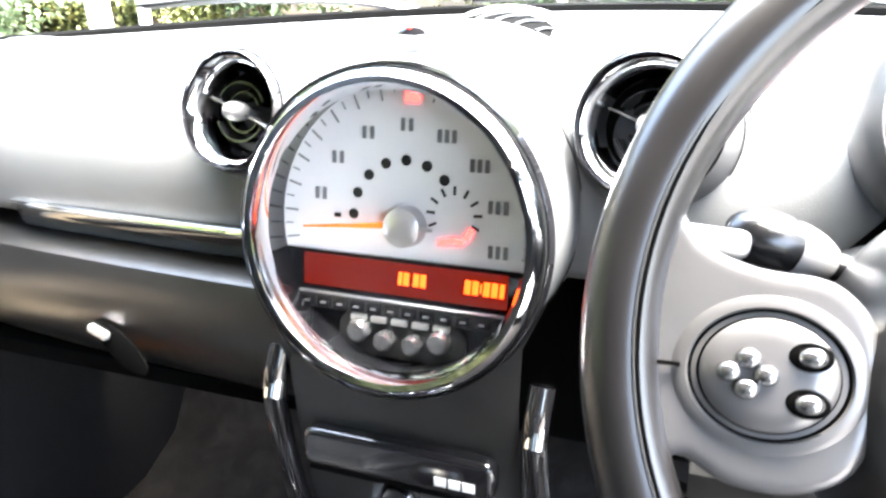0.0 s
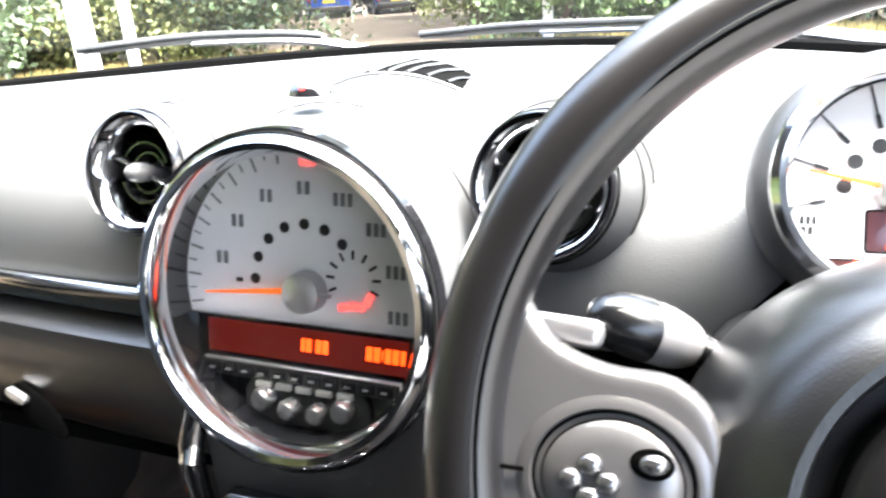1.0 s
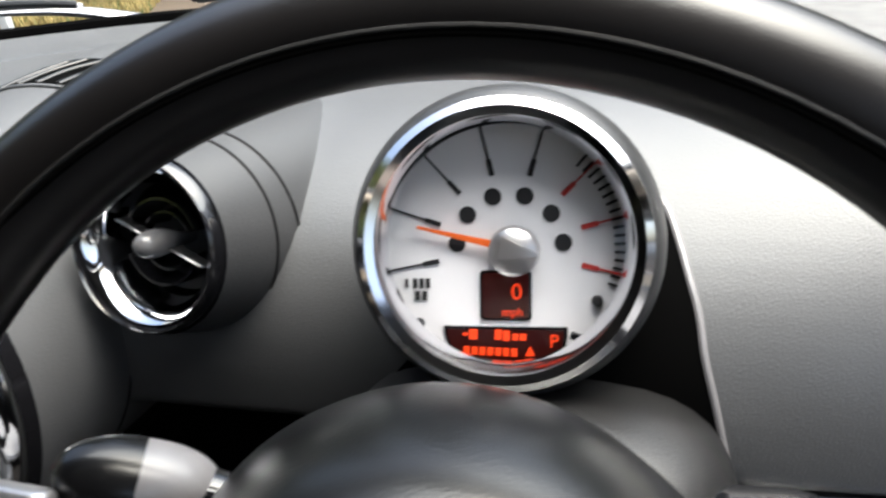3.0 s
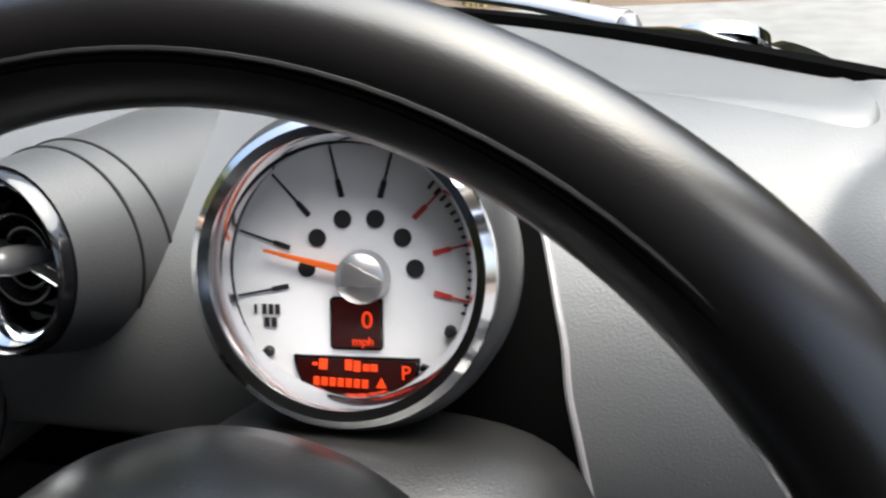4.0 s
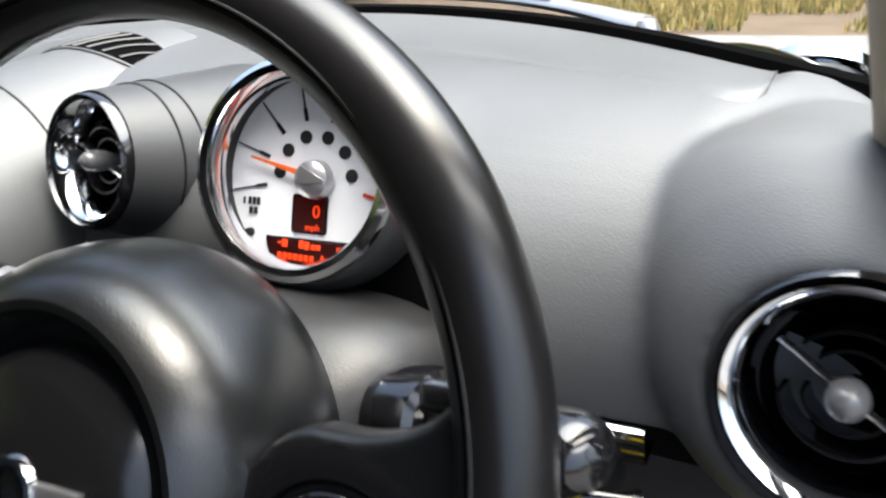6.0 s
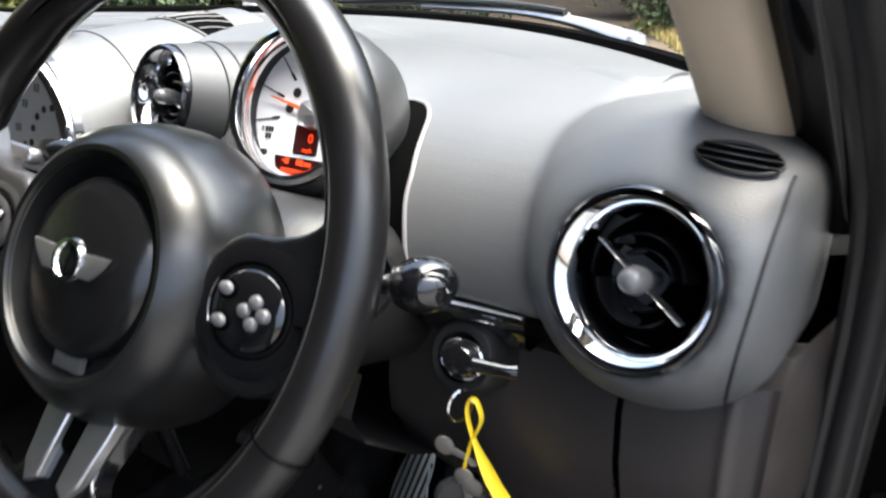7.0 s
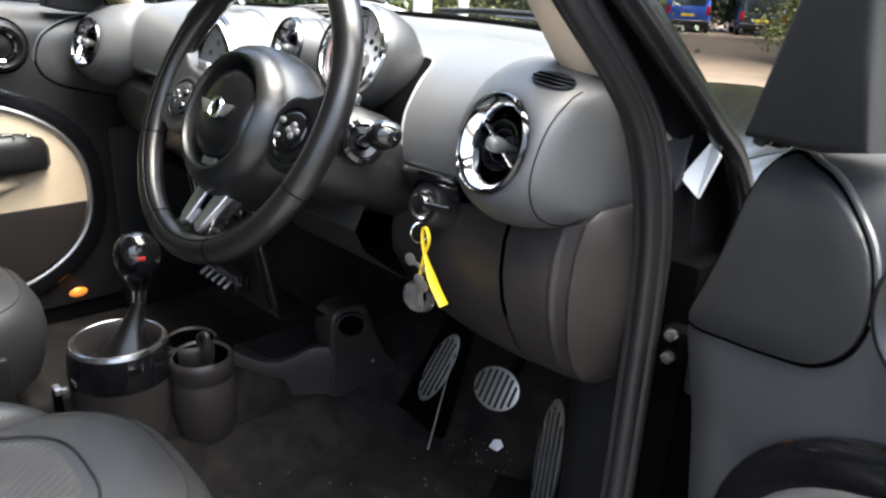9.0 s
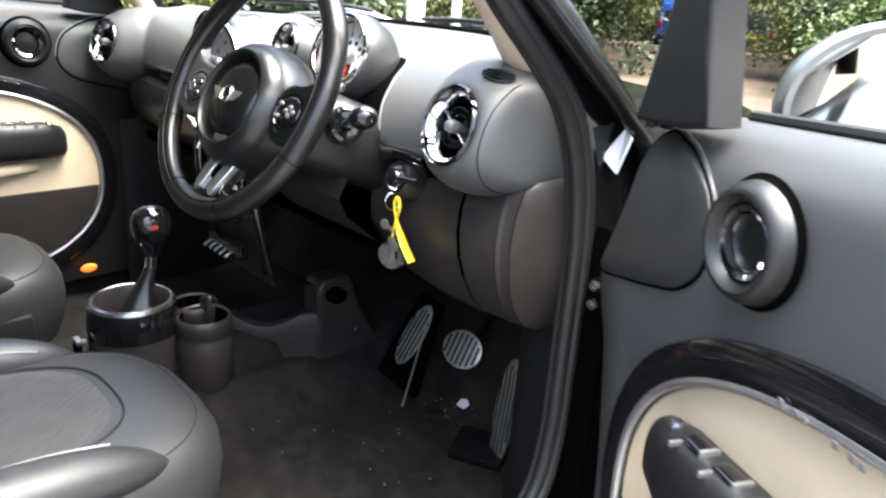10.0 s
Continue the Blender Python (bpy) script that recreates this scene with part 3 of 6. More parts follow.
for f, s in ((VENT_R, 1), (VENT_P, -1)):
    line = smooth([(0.686 * s, 0, 1.068), (0.6868 * s, 0, 1.050), (0.6850 * s, 0, 1.005), (0.6790 * s, 0, 0.950), (0.6700 * s, 0, 0.912), (0.6600 * s, 0, 0.897)], 8)
    line = [pad.ray_cast(Vector((p.x, -0.4, p.z)) - dash.location, (0, 1, 0)) for p in line]
    part("seam", tube([q + dash.location + n * 0.0002 for ok, q, n, _ in line if ok], 0.0010, 6), "void2", dash)
    c = on_pad((0.6585 * s, 0.0155, 1.079))
    g = thing("demister_grille", c, "small oval black side window demister grille with slats", "grille", "demister grilles")
    u = (on_pad((0.6785 * s, 0.0215, 1.076)) - on_pad((0.6385 * s, 0.0090, 1.082))).normalized() * s
    v = (on_pad(c + Vector((-0.004 * s, 0.014, 0))) - on_pad(c - Vector((-0.004 * s, 0.014, 0)))).normalized()
    w = u.cross(v).normalized()
    gf = Matrix((u, w.cross(u), w)).transposed().to_4x4()
    gf.translation = c + w * 0.0012
    part("recess", lathe([(0.0, -0.0004), (0.85, -0.0002), (1.0, 0.0002)], 32, gf @ Matrix.Diagonal((0.0235, 0.0135, 1, 1))), "void", g)
    part("rim", tube([(p.x, p.y, 0.0) for p in circle(0.0235, n=36, ry=0.0135)], 0.0013, 6, wrap=True, m=gf), "dark", g)
    for i in range(3):
        y = -0.0068 + 0.0068 * i
        k = 0.0235 * math.sqrt(max(0, 1 - (y / 0.0135) ** 2))
        part("slat", box((2 * k, 0.0022, 0.0024), (0, y, 0.0012), 0.0006, 1, gf), "glove", g)

# defroster grille over the hump
dg = thing("defroster_grille", (0.0, 0.16, 1.105), "oval black defroster grille with curved slats on the dash top", "grille")
def hump(x, y, up=0.0):
    return Vector((x, y, 0.988 + math.sqrt((0.1172 + 0.0395 * (y + 0.04) + up) ** 2 - x * x)))


HW, HD, HY = 0.088, 0.031, 0.160
loops = [[hump(HW * q * math.cos(a), HY + HD * q * math.sin(a), 0.0004) for a in [2 * math.pi * i / 48 for i in range(48)]] for q in (0.02, 0.4, 0.7, 1.0)]
part("recess", rings(loops), "void", dg)
part("rim", tube([hump(HW * math.cos(a), HY + HD * math.sin(a), -0.0006) for a in [2 * math.pi * i / 60 for i in range(60)]], 0.0014, 8, wrap=True), "dash", dg)
for i in range(10):
    x = -0.072 + 0.016 * i
    h = HD * math.sqrt(max(0.02, 1 - (x / HW) ** 2)) * 0.98
    part("slat", tube(smooth([hump(x - 0.007, HY - h * 0.9, 0.0004), hump(x - 0.003, HY, 0.0008), hump(x + 0.007, HY + h * 0.9, 0.0004)], 4), 0.0023, 8, flat=0.5), "glove", dg)

led = thing("alarm_lamp", (0, 0.014, 1.117), "small black alarm lamp pod with a red lens", "indicator lamp")
part("housing", lathe([(0.0, 0.007), (0.006, 0.006), (0.010, 0.003), (0.012, -0.002)], 20, Matrix.Translation((0, 0.014, 1.117)) @ Matrix.Diagonal((1.3, 1, 1, 1))), "gloss", led)
part("lens", lathe([(0.0, 0.003), (0.002, 0.0022), (0.003, 0.0)], 14, Matrix.Translation((0.0, 0.006, 1.1205)) @ pose(0, 0, 0, 40)), "redlamp", led, "red lens")


# ---- vents ----
def air_vent(f, r, label, open_turn=0.0):
    v = thing("air_vent", f.translation, label, "air vent", "round dashboard vents")
    part("outer_ring", lathe([(r * 0.90, -0.008), (r * 0.92, 0.001), (r * 0.95, 0.004), (r * 0.985, 0.002), (r * 1.0, -0.006), (r * 0.98, -0.014)], 64, f), "gloss", v, "piano black bezel")
    part("chrome_ring", lathe([(r * 0.655, -0.030), (r * 0.68, -0.022), (r * 0.73, -0.011), (r * 0.81, -0.002), (r * 0.88, 0.001), (r * 0.925, -0.003), (r * 0.93, -0.010)], 64, f), "chrome", v, "polished chrome ring")
    part("barrel", lathe([(r * 0.67, -0.024), (r * 0.64, -0.030), (r * 0.62, -0.048), (0.0, -0.052)], 48, f), "void", v)
    for q, d in ((0.31, -0.016), (0.47, -0.012)):
        for i in range(2):
            a0 = 12 + open_turn + 180 * i
            part("guide_vane", lathe([(r * q, -0.034), (r * (q + 0.005), d), (r * (q + 0.035), d), (r * (q + 0.045), -0.034), (r * q, -0.034)], 22, f, a0=a0, a1=a0 + 128), "gloss", v)
    part("hub", lathe([(0.0, 0.005), (r * 0.07, 0.0042), (r * 0.13, 0.001), (r * 0.165, -0.005), (r * 0.16, -0.013), (r * 0.11, -0.022), (r * 0.08, -0.036)], 32, f), "knob", v, "dark silver centre knob")
    for a in (150, 330):
        part("spoke", box((r * 0.50, r * 0.035, 0.010), (r * 0.39, 0, -0.014), 0.001, 1, f @ pose(0, 0, 0, 0, 0, a + open_turn)), "satin2", v, "thin silver spoke")
    return v


air_vent(VENT_R, 0.0555, "round air vent with chrome ring in the driver's end pod")
air_vent(VENT_P, 0.0555, "round air vent with chrome ring in the passenger's end pod", 20)
air_vent(VENT_L, 0.0465, "round air vent with chrome ring beside the speedometer, passenger side", 10)
air_vent(VENT_D, 0.0465, "round air vent with chrome ring beside the speedometer, driver's side", 10)


# ---- dials ----
def dots(f, r, angles, size, z, parent):
    for a in angles:
        t = radians(a)
        part("lamp_window", lathe([(0.0, z + 0.0006), (size, z + 0.0006), (size, z)], 18, f @ pose(r * math.cos(t), r * math.sin(t), 0)), "ink", parent)


def bar(f, x, y, w, h, z, mat, parent, name="mark", turn=0.0, t=0.0006):
    return part(name, box((w, h, t), (0, 0, z), 0, 1, f @ pose(x, y, 0, 0, 0, turn)), mat, parent)


def speedometer():
    f, r = SPEEDO, 0.1146
    s = thing("speedometer", f.translation, "large round central speedometer with white face, chrome ring and red display", "speedometer")
    part("chrome_ring", lathe([(0.0938, -0.012), (0.0952, -0.003), (0.0980, 0.003), (0.1022, 0.004), (0.1064, 0.0005), (0.1082, -0.008), (0.1077, -0.02)], 96, SPEEDO_RING), "chrome", s, "wide polished chrome ring")
    part("dark_edge", lathe([(0.1082, -0.006), (0.1110, -0.004), (0.1124, -0.012)], 96, SPEEDO_RING), "gloss", s)
    part("well", lathe([(0.0960, 0.004), (0.0975, -0.004), (0.0985, -0.018), (0.0985, -0.030)], 96, f), "gloss", s)
    zf = -0.026
    def chord(y):
        return math.sqrt(0.0985 ** 2 - y * y)
    a0 = math.degrees(math.asin(-0.0235 / 0.0985))
    up = [(0.0985 * math.cos(radians(a0 + (180 - 2 * a0) * i / 48)), 0.0985 * math.sin(radians(a0 + (180 - 2 * a0) * i / 48))) for i in range(49)]
    face = part("dial_face", slab(up, 0.002, 0, f, z0=zf - 0.002), "dial", s, "white dial face")
    low = [(0.0982 * math.cos(radians(180 - a0 - 0 + (180 + 2 * a0) * i / 48)), 0.0982 * math.sin(radians(180 - a0 + (180 + 2 * a0) * i / 48))) for i in range(49)]
    part("lower_panel", slab(low, 0.002, 0, f, z0=zf - 0.001), "gloss", s, "piano black radio panel")
    # scale
    for i in range(33):
        a = 190 - 6.25 * i
        t = radians(a)
        big = i % 2 == 0
        ln = 0.0105 if big else 0.006
        # Marks from the left over the top are greyed: washing-out glare put into the ink.
        bar(f, (0.0965 - ln / 2) * math.cos(t), (0.0965 - ln / 2) * math.sin(t), ln, 0.0013 if big else 0.0009, zf + 0.0006, "faint" if a > 60 else "ink", face, "scale_mark", a)
    for i in range(1, 9):
        a = radians(190 - 25 * i)
        # The figures take the same glare-washed grey.
        for d in ((-0.0030, 0.0030) if i < 5 else (-0.0052, 0, 0.0052)):
            bar(f, 0.0690 * math.cos(a) + d, 0.0690 * math.sin(a), 0.0030, 0.0085, zf + 0.0006, "faint", face, "figure")
    dots(f @ pose(0, 0.005, 0), 0.0400, [180 - 22.5 * i for i in range(7)], 0.0037, zf + 0.0002, face)
    bar(f, -0.053, 0.003, 0.005, 0.003, zf + 0.0006, "ink", face)
    # fuel gauge
    for i in range(9):
        a = 205 - 230 * i / 8
        t = radians(a)
        bar(f, 0.036 + 0.017 * math.cos(t), 0.010 + 0.017 * math.sin(t), 0.006, 0.0018, zf + 0.0006, "ink", face, "fuel_mark", a)
    for x, y, w, tn in ((0.030, -0.0085, 0.010, 10), (0.039, -0.0075, 0.010, -5), (0.047, -0.002, 0.009, 62)):
        bar(f, x, y, w, 0.0042, zf + 0.0008, "redlamp", face, "warning_lamp", tn)
    bar(f, 0.0035, 0.0875, 0.011, 0.007, zf + 0.0008, "redlamp", face, "warning_lamp")
    # needle and hub
    nd = part("needle", slab([(0.0, -0.0022), (0.0, 0.0022), (-0.078, 0.0007), (-0.078, -0.0007)], 0.0016, 0.0004, f @ pose(0, 0.001, 0, 0, 0, 5.5), z0=zf + 0.006), "orange", s, "orange needle")
    part("needle_cap", lathe([(0.0, 0.012), (0.008, 0.0115), (0.0135, 0.008), (0.0145, 0.0), (0.0145, -0.004)], 36, f @ pose(0.002, 0, zf + 0.004)), "satin", s, "silver domed cap")
    part("cap_blade", slab([(-0.002, -0.004), (0.024, -0.001), (0.024, 0.001), (-0.002, 0.004)], 0.003, 0.0008, f, z0=zf + 0.008), "satin", s)
    # display and keys
    d = part("display", slab(rounded(0.180, 0.0345, 0.003, cx=0.0, cy=-0.0405), 0.002, 0.0006, f, z0=zf + 0.001), "gloss", s, "dark display window")
    part("display_field", slab(rounded(0.156, 0.0235, 0.001, cx=-0.001, cy=-0.0378), 0.0006, 0, f, z0=zf + 0.0031), "lcd", d, "dim red backlit field")
    for x, w, h in ((0.000, 0.0028, 0.009), (0.0045, 0.004, 0.009), (0.012, 0.004, 0.009), (0.0172, 0.004, 0.009), (0.050, 0.0042, 0.0095), (0.0555, 0.0042, 0.0095), (0.0595, 0.0012, 0.006), (0.0635, 0.0042, 0.0095), (0.0690, 0.0042, 0.0095), (0.0742, 0.003, 0.0095)):
        bar(f, x- 0.001, -0.0370, w, h, zf + 0.0040, "glyph", d, "lit_figure", -4)
    part("key_strip", slab(rounded(0.166, 0.011, 0.002, cx=0.0, cy=-0.0610), 0.004, 0.001, f, z0=zf + 0.001), "dark", s)
    part("strip_edge", box((0.170, 0.0016, 0.0030), (0, -0.0548, zf + 0.004), 0.0004, 1, f), "satin", s, "silver edging")
    for i in range(12):
        x = -0.0745 + 0.01355 * i
        part("key", box((0.0108, 0.0070, 0.003), (x, -0.0612, zf + 0.0055), 0.001, 2, f), "gloss", s)
        bar(f, x, -0.0612, 0.004, 0.0012, zf + 0.0075, "satin", s, "key_mark")
    part("knob_panel", slab(rounded(0.098, 0.030, 0.010, cx=0.0, cy=-0.0815), 0.003, 0.001, f, z0=zf + 0.001), "dark", s)
    for x, y, rr in ((-0.030, -0.077, 0.0085), (-0.010, -0.082, 0.0075), (0.012, -0.082, 0.0075), (0.032, -0.077, 0.0085)):
        part("knob", lathe([(0.0, 0.012), (rr * 0.75, 0.0115), (rr * 0.95, 0.009), (rr, 0.0), (rr * 1.05, -0.001)], 28, f @ pose(x, y, zf + 0.004)), "satin2", s, "dark silver knob")
    for x in (-0.032, -0.016, 0.0, 0.016, 0.032):
        part("button", box((0.012, 0.0045, 0.004), (x, -0.0685, zf + 0.006), 0.001, 2, f), "satin", s)
    ln = part("lens", lathe([(0.0, 0.0055), (0.06, 0.005), (0.0945, 0.0035)], 64, SPEEDO_RING @ pose(0, 0, -0.010)), "lens", s, "clear cover")
    ln.visible_shadow = False
    return s


speedometer()


def tachometer():
    f = TACH
    s = thing("rev_counter", f.translation, "round white rev counter with chrome ring on the steering column", "rev counter")
    part("can", lathe([(0.0605, 0.0), (0.0640, -0.003), (0.0685, -0.014), (0.0695, -0.035), (0.066, -0.06), (0.055, -0.082), (0.035, -0.097), (0.0, -0.103)], 72, TACH_RING), "hood", s, "grey grained housing")
    part("chrome_ring", lathe([(0.0510, -0.010), (0.0520, -0.002), (0.0544, 0.003), (0.0582, 0.0045), (0.0618, 0.002), (0.0634, -0.004), (0.0637, -0.012)], 80, TACH_RING), "ringmetal", s, "polished chrome ring")
    part("well", lathe([(0.0535, 0.003), (0.0560, -0.004), (0.0575, -0.012), (0.0578, -0.019)], 72, f), "well", s, "dark grey inner wall")
    zf = -0.0165
    face = part("dial_face", lathe([(0.0, zf), (0.0578, zf)], 72, f), "dial", s, "white dial face")
    for i, a in enumerate([191 - 29.3 * k for k in range(8)]):
        t = radians(a)
        mt = "ink" if i < 5 else "red"
        bar(f, 0.0475 * math.cos(t), 0.0475 * math.sin(t), 0.018, 0.0009, zf + 0.0006, mt, face, "scale_mark", a)
        bar(f, 0.0365 * math.cos(t), 0.0365 * math.sin(t), 0.0075, 0.0022, zf + 0.0006, mt, face, "figure", a)
    for i in range(17):
        a = 50 - 4.4 * i
        t = radians(a)
        bar(f, 0.0495 * math.cos(t), 0.0495 * math.sin(t), 0.0070, 0.0013, zf + 0.0007, "ink", face, "redline_mark", a)
    dots(f, 0.0238, [176, 142, 108, 73, 39, 5], 0.0039, zf + 0.0002, face)
    for x, y, w, h in ((-0.0475, -0.0165, 0.0012, 0.004), (-0.0435, -0.0165, 0.002, 0.0045), (-0.0405, -0.0165, 0.002, 0.0045), (-0.0375, -0.0165, 0.002, 0.0045), (-0.0425, -0.0222, 0.0024, 0.0042), (-0.0392, -0.0222, 0.0024, 0.0042)):
        bar(f, x, y, w, h, zf + 0.0006, "ink", face, "small_figure")
    for x, y in ((-0.0420, -0.0352), (0.0385, -0.0240)):
        part("pin", lathe([(0.0, 0.004), (0.0022, 0.0035), (0.0026, 0.0)], 14, f @ pose(x, y, zf)), "ink", s)
    for x, y, a in ((-0.0515, -0.0420, 215), (0.0365, -0.0415, -15)):
        part("reset_stalk", tube([(x, y, zf + 0.006), (x + 0.010 * math.cos(radians(a + 180)), y + 0.010 * math.sin(radians(a + 180)), zf + 0.004)], 0.0019, 8, m=f), "gloss", s)
    part("needle", slab([(0.0, -0.0019), (0.0, 0.0019), (-0.0425, 0.0006), (-0.0425, -0.0006)], 0.0012, 0.0003, f @ pose(0, 0, 0, 0, 0, -13), z0=zf + 0.004), "orange", s, "orange needle")
    part("needle_cap", lathe([(0.0, 0.0105), (0.006, 0.010), (0.0105, 0.007), (0.0115, 0.0)], 36, f @ pose(0.002, -0.0015, zf + 0.002)), "satin", s, "silver domed cap")
    part("cap_blade", slab([(-0.004, -0.0055), (0.013, -0.001), (0.013, 0.001), (-0.004, 0.0055)], 0.002, 0.0006, f @ pose(0, 0, 0, 0, 0, -12), z0=zf + 0.0115), "satin", s)
    d1 = part("speed_display", slab(rounded(0.0235, 0.0230, 0.0022, cx=-0.0020, cy=-0.0218), 0.0012, 0.0003, f, z0=zf), "gloss", s)
    part("display_field", slab(rounded(0.0210, 0.0205, 0.0016, cx=-0.0020, cy=-0.0218), 0.0004, 0, f, z0=zf + 0.0013), "lcd", d1)
    low = smooth([(-0.0285, -0.0375, 0), (-0.024, -0.0368, 0), (0, -0.0368, 0), (0.024, -0.0368, 0), (0.0275, -0.0375, 0), (0.026, -0.047, 0), (0.021, -0.0545, 0), (0.0, -0.0560, 0), (-0.020, -0.0540, 0), (-0.026, -0.047, 0)], 3, True)
    d2 = part("trip_display", slab([(p.x * 1.0 - 0.002, p.y * 0.98) for p in low], 0.0012, 0.0003, f, z0=zf), "gloss", s)
    part("display_field", slab([(p.x * 0.94 - 0.002, -0.0465 + (p.y + 0.0465) * 0.86 + 0.0008) for p in low], 0.0004, 0, f, z0=zf + 0.0013), "lcd", d2)
    zt = zf + 0.0020
    write("0", f @ pose(0.0030, -0.0203, zt), 0.0105, d1)
    write("mph", f @ pose(0.0010, -0.0293, zt), 0.0055, d1)
    write("P", f @ pose(0.0195, -0.0425, zt), 0.0085, d2)
    for x, y, w, h in ((-0.0205, -0.0395, 0.0022, 0.0012), (-0.0168, -0.0395, 0.0036, 0.0046), (-0.0055, -0.0395, 0.0030, 0.0046), (-0.0018, -0.0400, 0.0030, 0.0046), (0.0022, -0.0405, 0.0026, 0.003), (0.0056, -0.0405, 0.003, 0.003)):
        bar(f, x, y, w, h, zt, "glyph", d2, "lit_figure", -3)
    for i in range(7):
        bar(f, -0.0200 + 0.0036 * i, -0.0470 - 0.0001 * i, 0.0026, 0.0036, zt, "glyph", d2, "lit_figure", -3)
    part("lit_symbol", slab([(0.0065, -0.0490), (0.0110, -0.0490), (0.0088, -0.0445)], 0.0005, 0, f, z0=zt), "glyph", d2)
    ln = part("lens", lathe([(0.0, 0.0045), (0.03, 0.004), (0.0525, 0.0025)], 56, TACH_RING @ pose(0, 0, -0.008)), "lens", s, "clear cover")
    ln.visible_shadow = False
    return s


def write(text, m, size, parent):
    cu = bpy.data.curves.new("text", "FONT")
    cu.body, cu.size, cu.align_x, cu.align_y, cu.extrude = text, size, "CENTER", "CENTER", 0.0002
    cu.resolution_u = 3
    ob = bpy.data.objects.new("tmp_text", cu)
    me = bpy.data.meshes.new_from_object(ob)
    bpy.data.objects.remove(ob)
    bm = bmesh.new()
    bm.from_mesh(me)
    bm.transform(m)
    return part("lit_text", bm, "glyph", parent)


tachometer()

# ---- trim strips, knee panels, glovebox ----
for s, x0, x1, zc in ((-1, -0.44, -0.115, 0.9575), (1, 0.450, 0.535, 0.944)):
    t = thing("trim_strip", ((x0 + x1) / 2, 0, zc), "gloss black dashboard trim with a bright silver top edge", "trim")
    pts = [(x0 + (x1 - x0) * i / 16, 0.004 + 0.05 * (abs(x0 + (x1 - x0) * i / 16) / 0.7) ** 2 - (0.030 if s > 0 else 0.0), zc) for i in range(17)]
    part("silver_edge", tube(pts, 0.0036, 8), "chrome", t, "bright silver edge")
    loops = [[Vector((p[0], p[1] + dy, zc + dz)) for p in pts] for dz, dy in ((-0.002, 0.001), (-0.012, 0.003), (-0.024, 0.006), (-0.030, 0.012), (-0.032, 0.05), (0.003, 0.05), (0.003, 0.003))]
    part("gloss_band", rings(loops, closed=False, cap=False, wrap=True), "gloss", t)

gb = thing("glovebox", (-0.36, 0.0, 0.80), "dark grey closed glovebox with an oval recessed latch", "glovebox")
loops = []
for i in range(25):
    x = -0.60 + 0.49 * i / 24
    off = 0.05 * (abs(x) / 0.7) ** 2
    loops.append([Vector((x, y + off, z)) for y, z in ((0.10, 0.928), (0.01, 0.928), (-0.012, 0.918), (-0.022, 0.895), (-0.022, 0.86), (-0.008, 0.825), (0.02, 0.795), (0.06, 0.78), (0.14, 0.775))])
part("lid", rings(loops, closed=False, cap=False), "glove", gb)
part("latch_cup", slab([(p.x, p.y) for p in circle(0.036, n=30, ry=0.013)], 0.003, 0.001, Matrix.Translation((-0.297, -0.017, 0.842)) @ pose(0, 0, 0, 78, 0, 0) @ pose(0, 0, 0, 0, 0, -34)), "void", gb)
part("latch", slab(rounded(0.024, 0.009, 0.0042), 0.006, 0.002, Matrix.Translation((-0.318, -0.017, 0.855)) @ pose(0, 0, 0, 78) @ pose(0, 0, 0, 0, 0, -20), seg=3), "satin", gb, "chrome latch button")
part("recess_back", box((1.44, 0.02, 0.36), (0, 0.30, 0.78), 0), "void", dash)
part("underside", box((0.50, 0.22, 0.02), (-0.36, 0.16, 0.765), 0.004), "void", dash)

kp = thing("knee_panel", (0.57, 0.06, 0.75), "dark brown-black curved knee panel below the driver's dash", "trim panel")
def knee(x0, x1, n, dy=0.0, sub=None):
    loops = []
    for i in range(n + 1):
        x = x0 + (x1 - x0) * i / n
        k = max(0.0, (x - 0.60) / 0.13)
        w = 0.08 * max(0.0, x - 0.604) + 0.12 * max(0.0, x - 0.674) + 4.0 * max(0.0, x - 0.700)
        ridge = -0.0020 * math.exp(-((x - 0.674) / 0.004) ** 2) - 0.003 * math.exp(-((x - 0.700) / 0.003) ** 2)
        slant = 0.10 * (min(1.0, (x - 0.405) / 0.195) if x < 0.60 else max(0.0, (0.735 - x) / 0.135))
        rise = 0.035 * k * k
        low = 0.02 * max(0.0, (0.56 - x) / 0.15) ** 2
        loops.append([Vector((x + bx * k + slant * (0.905 - z), y + w + dy + ridge * rg, z)) for bx, rg, y, z in (
            (0, 0, 0.14, 0.900 + rise * 0.4), (0, 0, 0.055, 0.917 + rise), (0, 0.3, 0.030, 0.910 + rise * 0.8), (0, 0.8, 0.018, 0.885 + rise * 0.4), (0, 1, 0.012, 0.85), (0, 1, 0.014, 0.815),
            (-0.004, 1, 0.024, 0.78 + low), (-0.008, 0.8, 0.042, 0.745 + low), (-0.012, 0.4, 0.066, 0.718 + low), (-0.014, 0, 0.095, 0.705 + low), (-0.014, 0, 0.16, 0.70 + low))])
    return rings(loops, closed=False, cap=False)
part("panel", knee(0.405, 0.600, 14), "warm", kp)
part("side_panel", knee(0.604, 0.726, 60, 0.003), "warm", kp)
part("gap", knee(0.5985, 0.6055, 2, 0.008), "void", kp)
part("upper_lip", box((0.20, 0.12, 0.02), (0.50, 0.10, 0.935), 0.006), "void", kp)

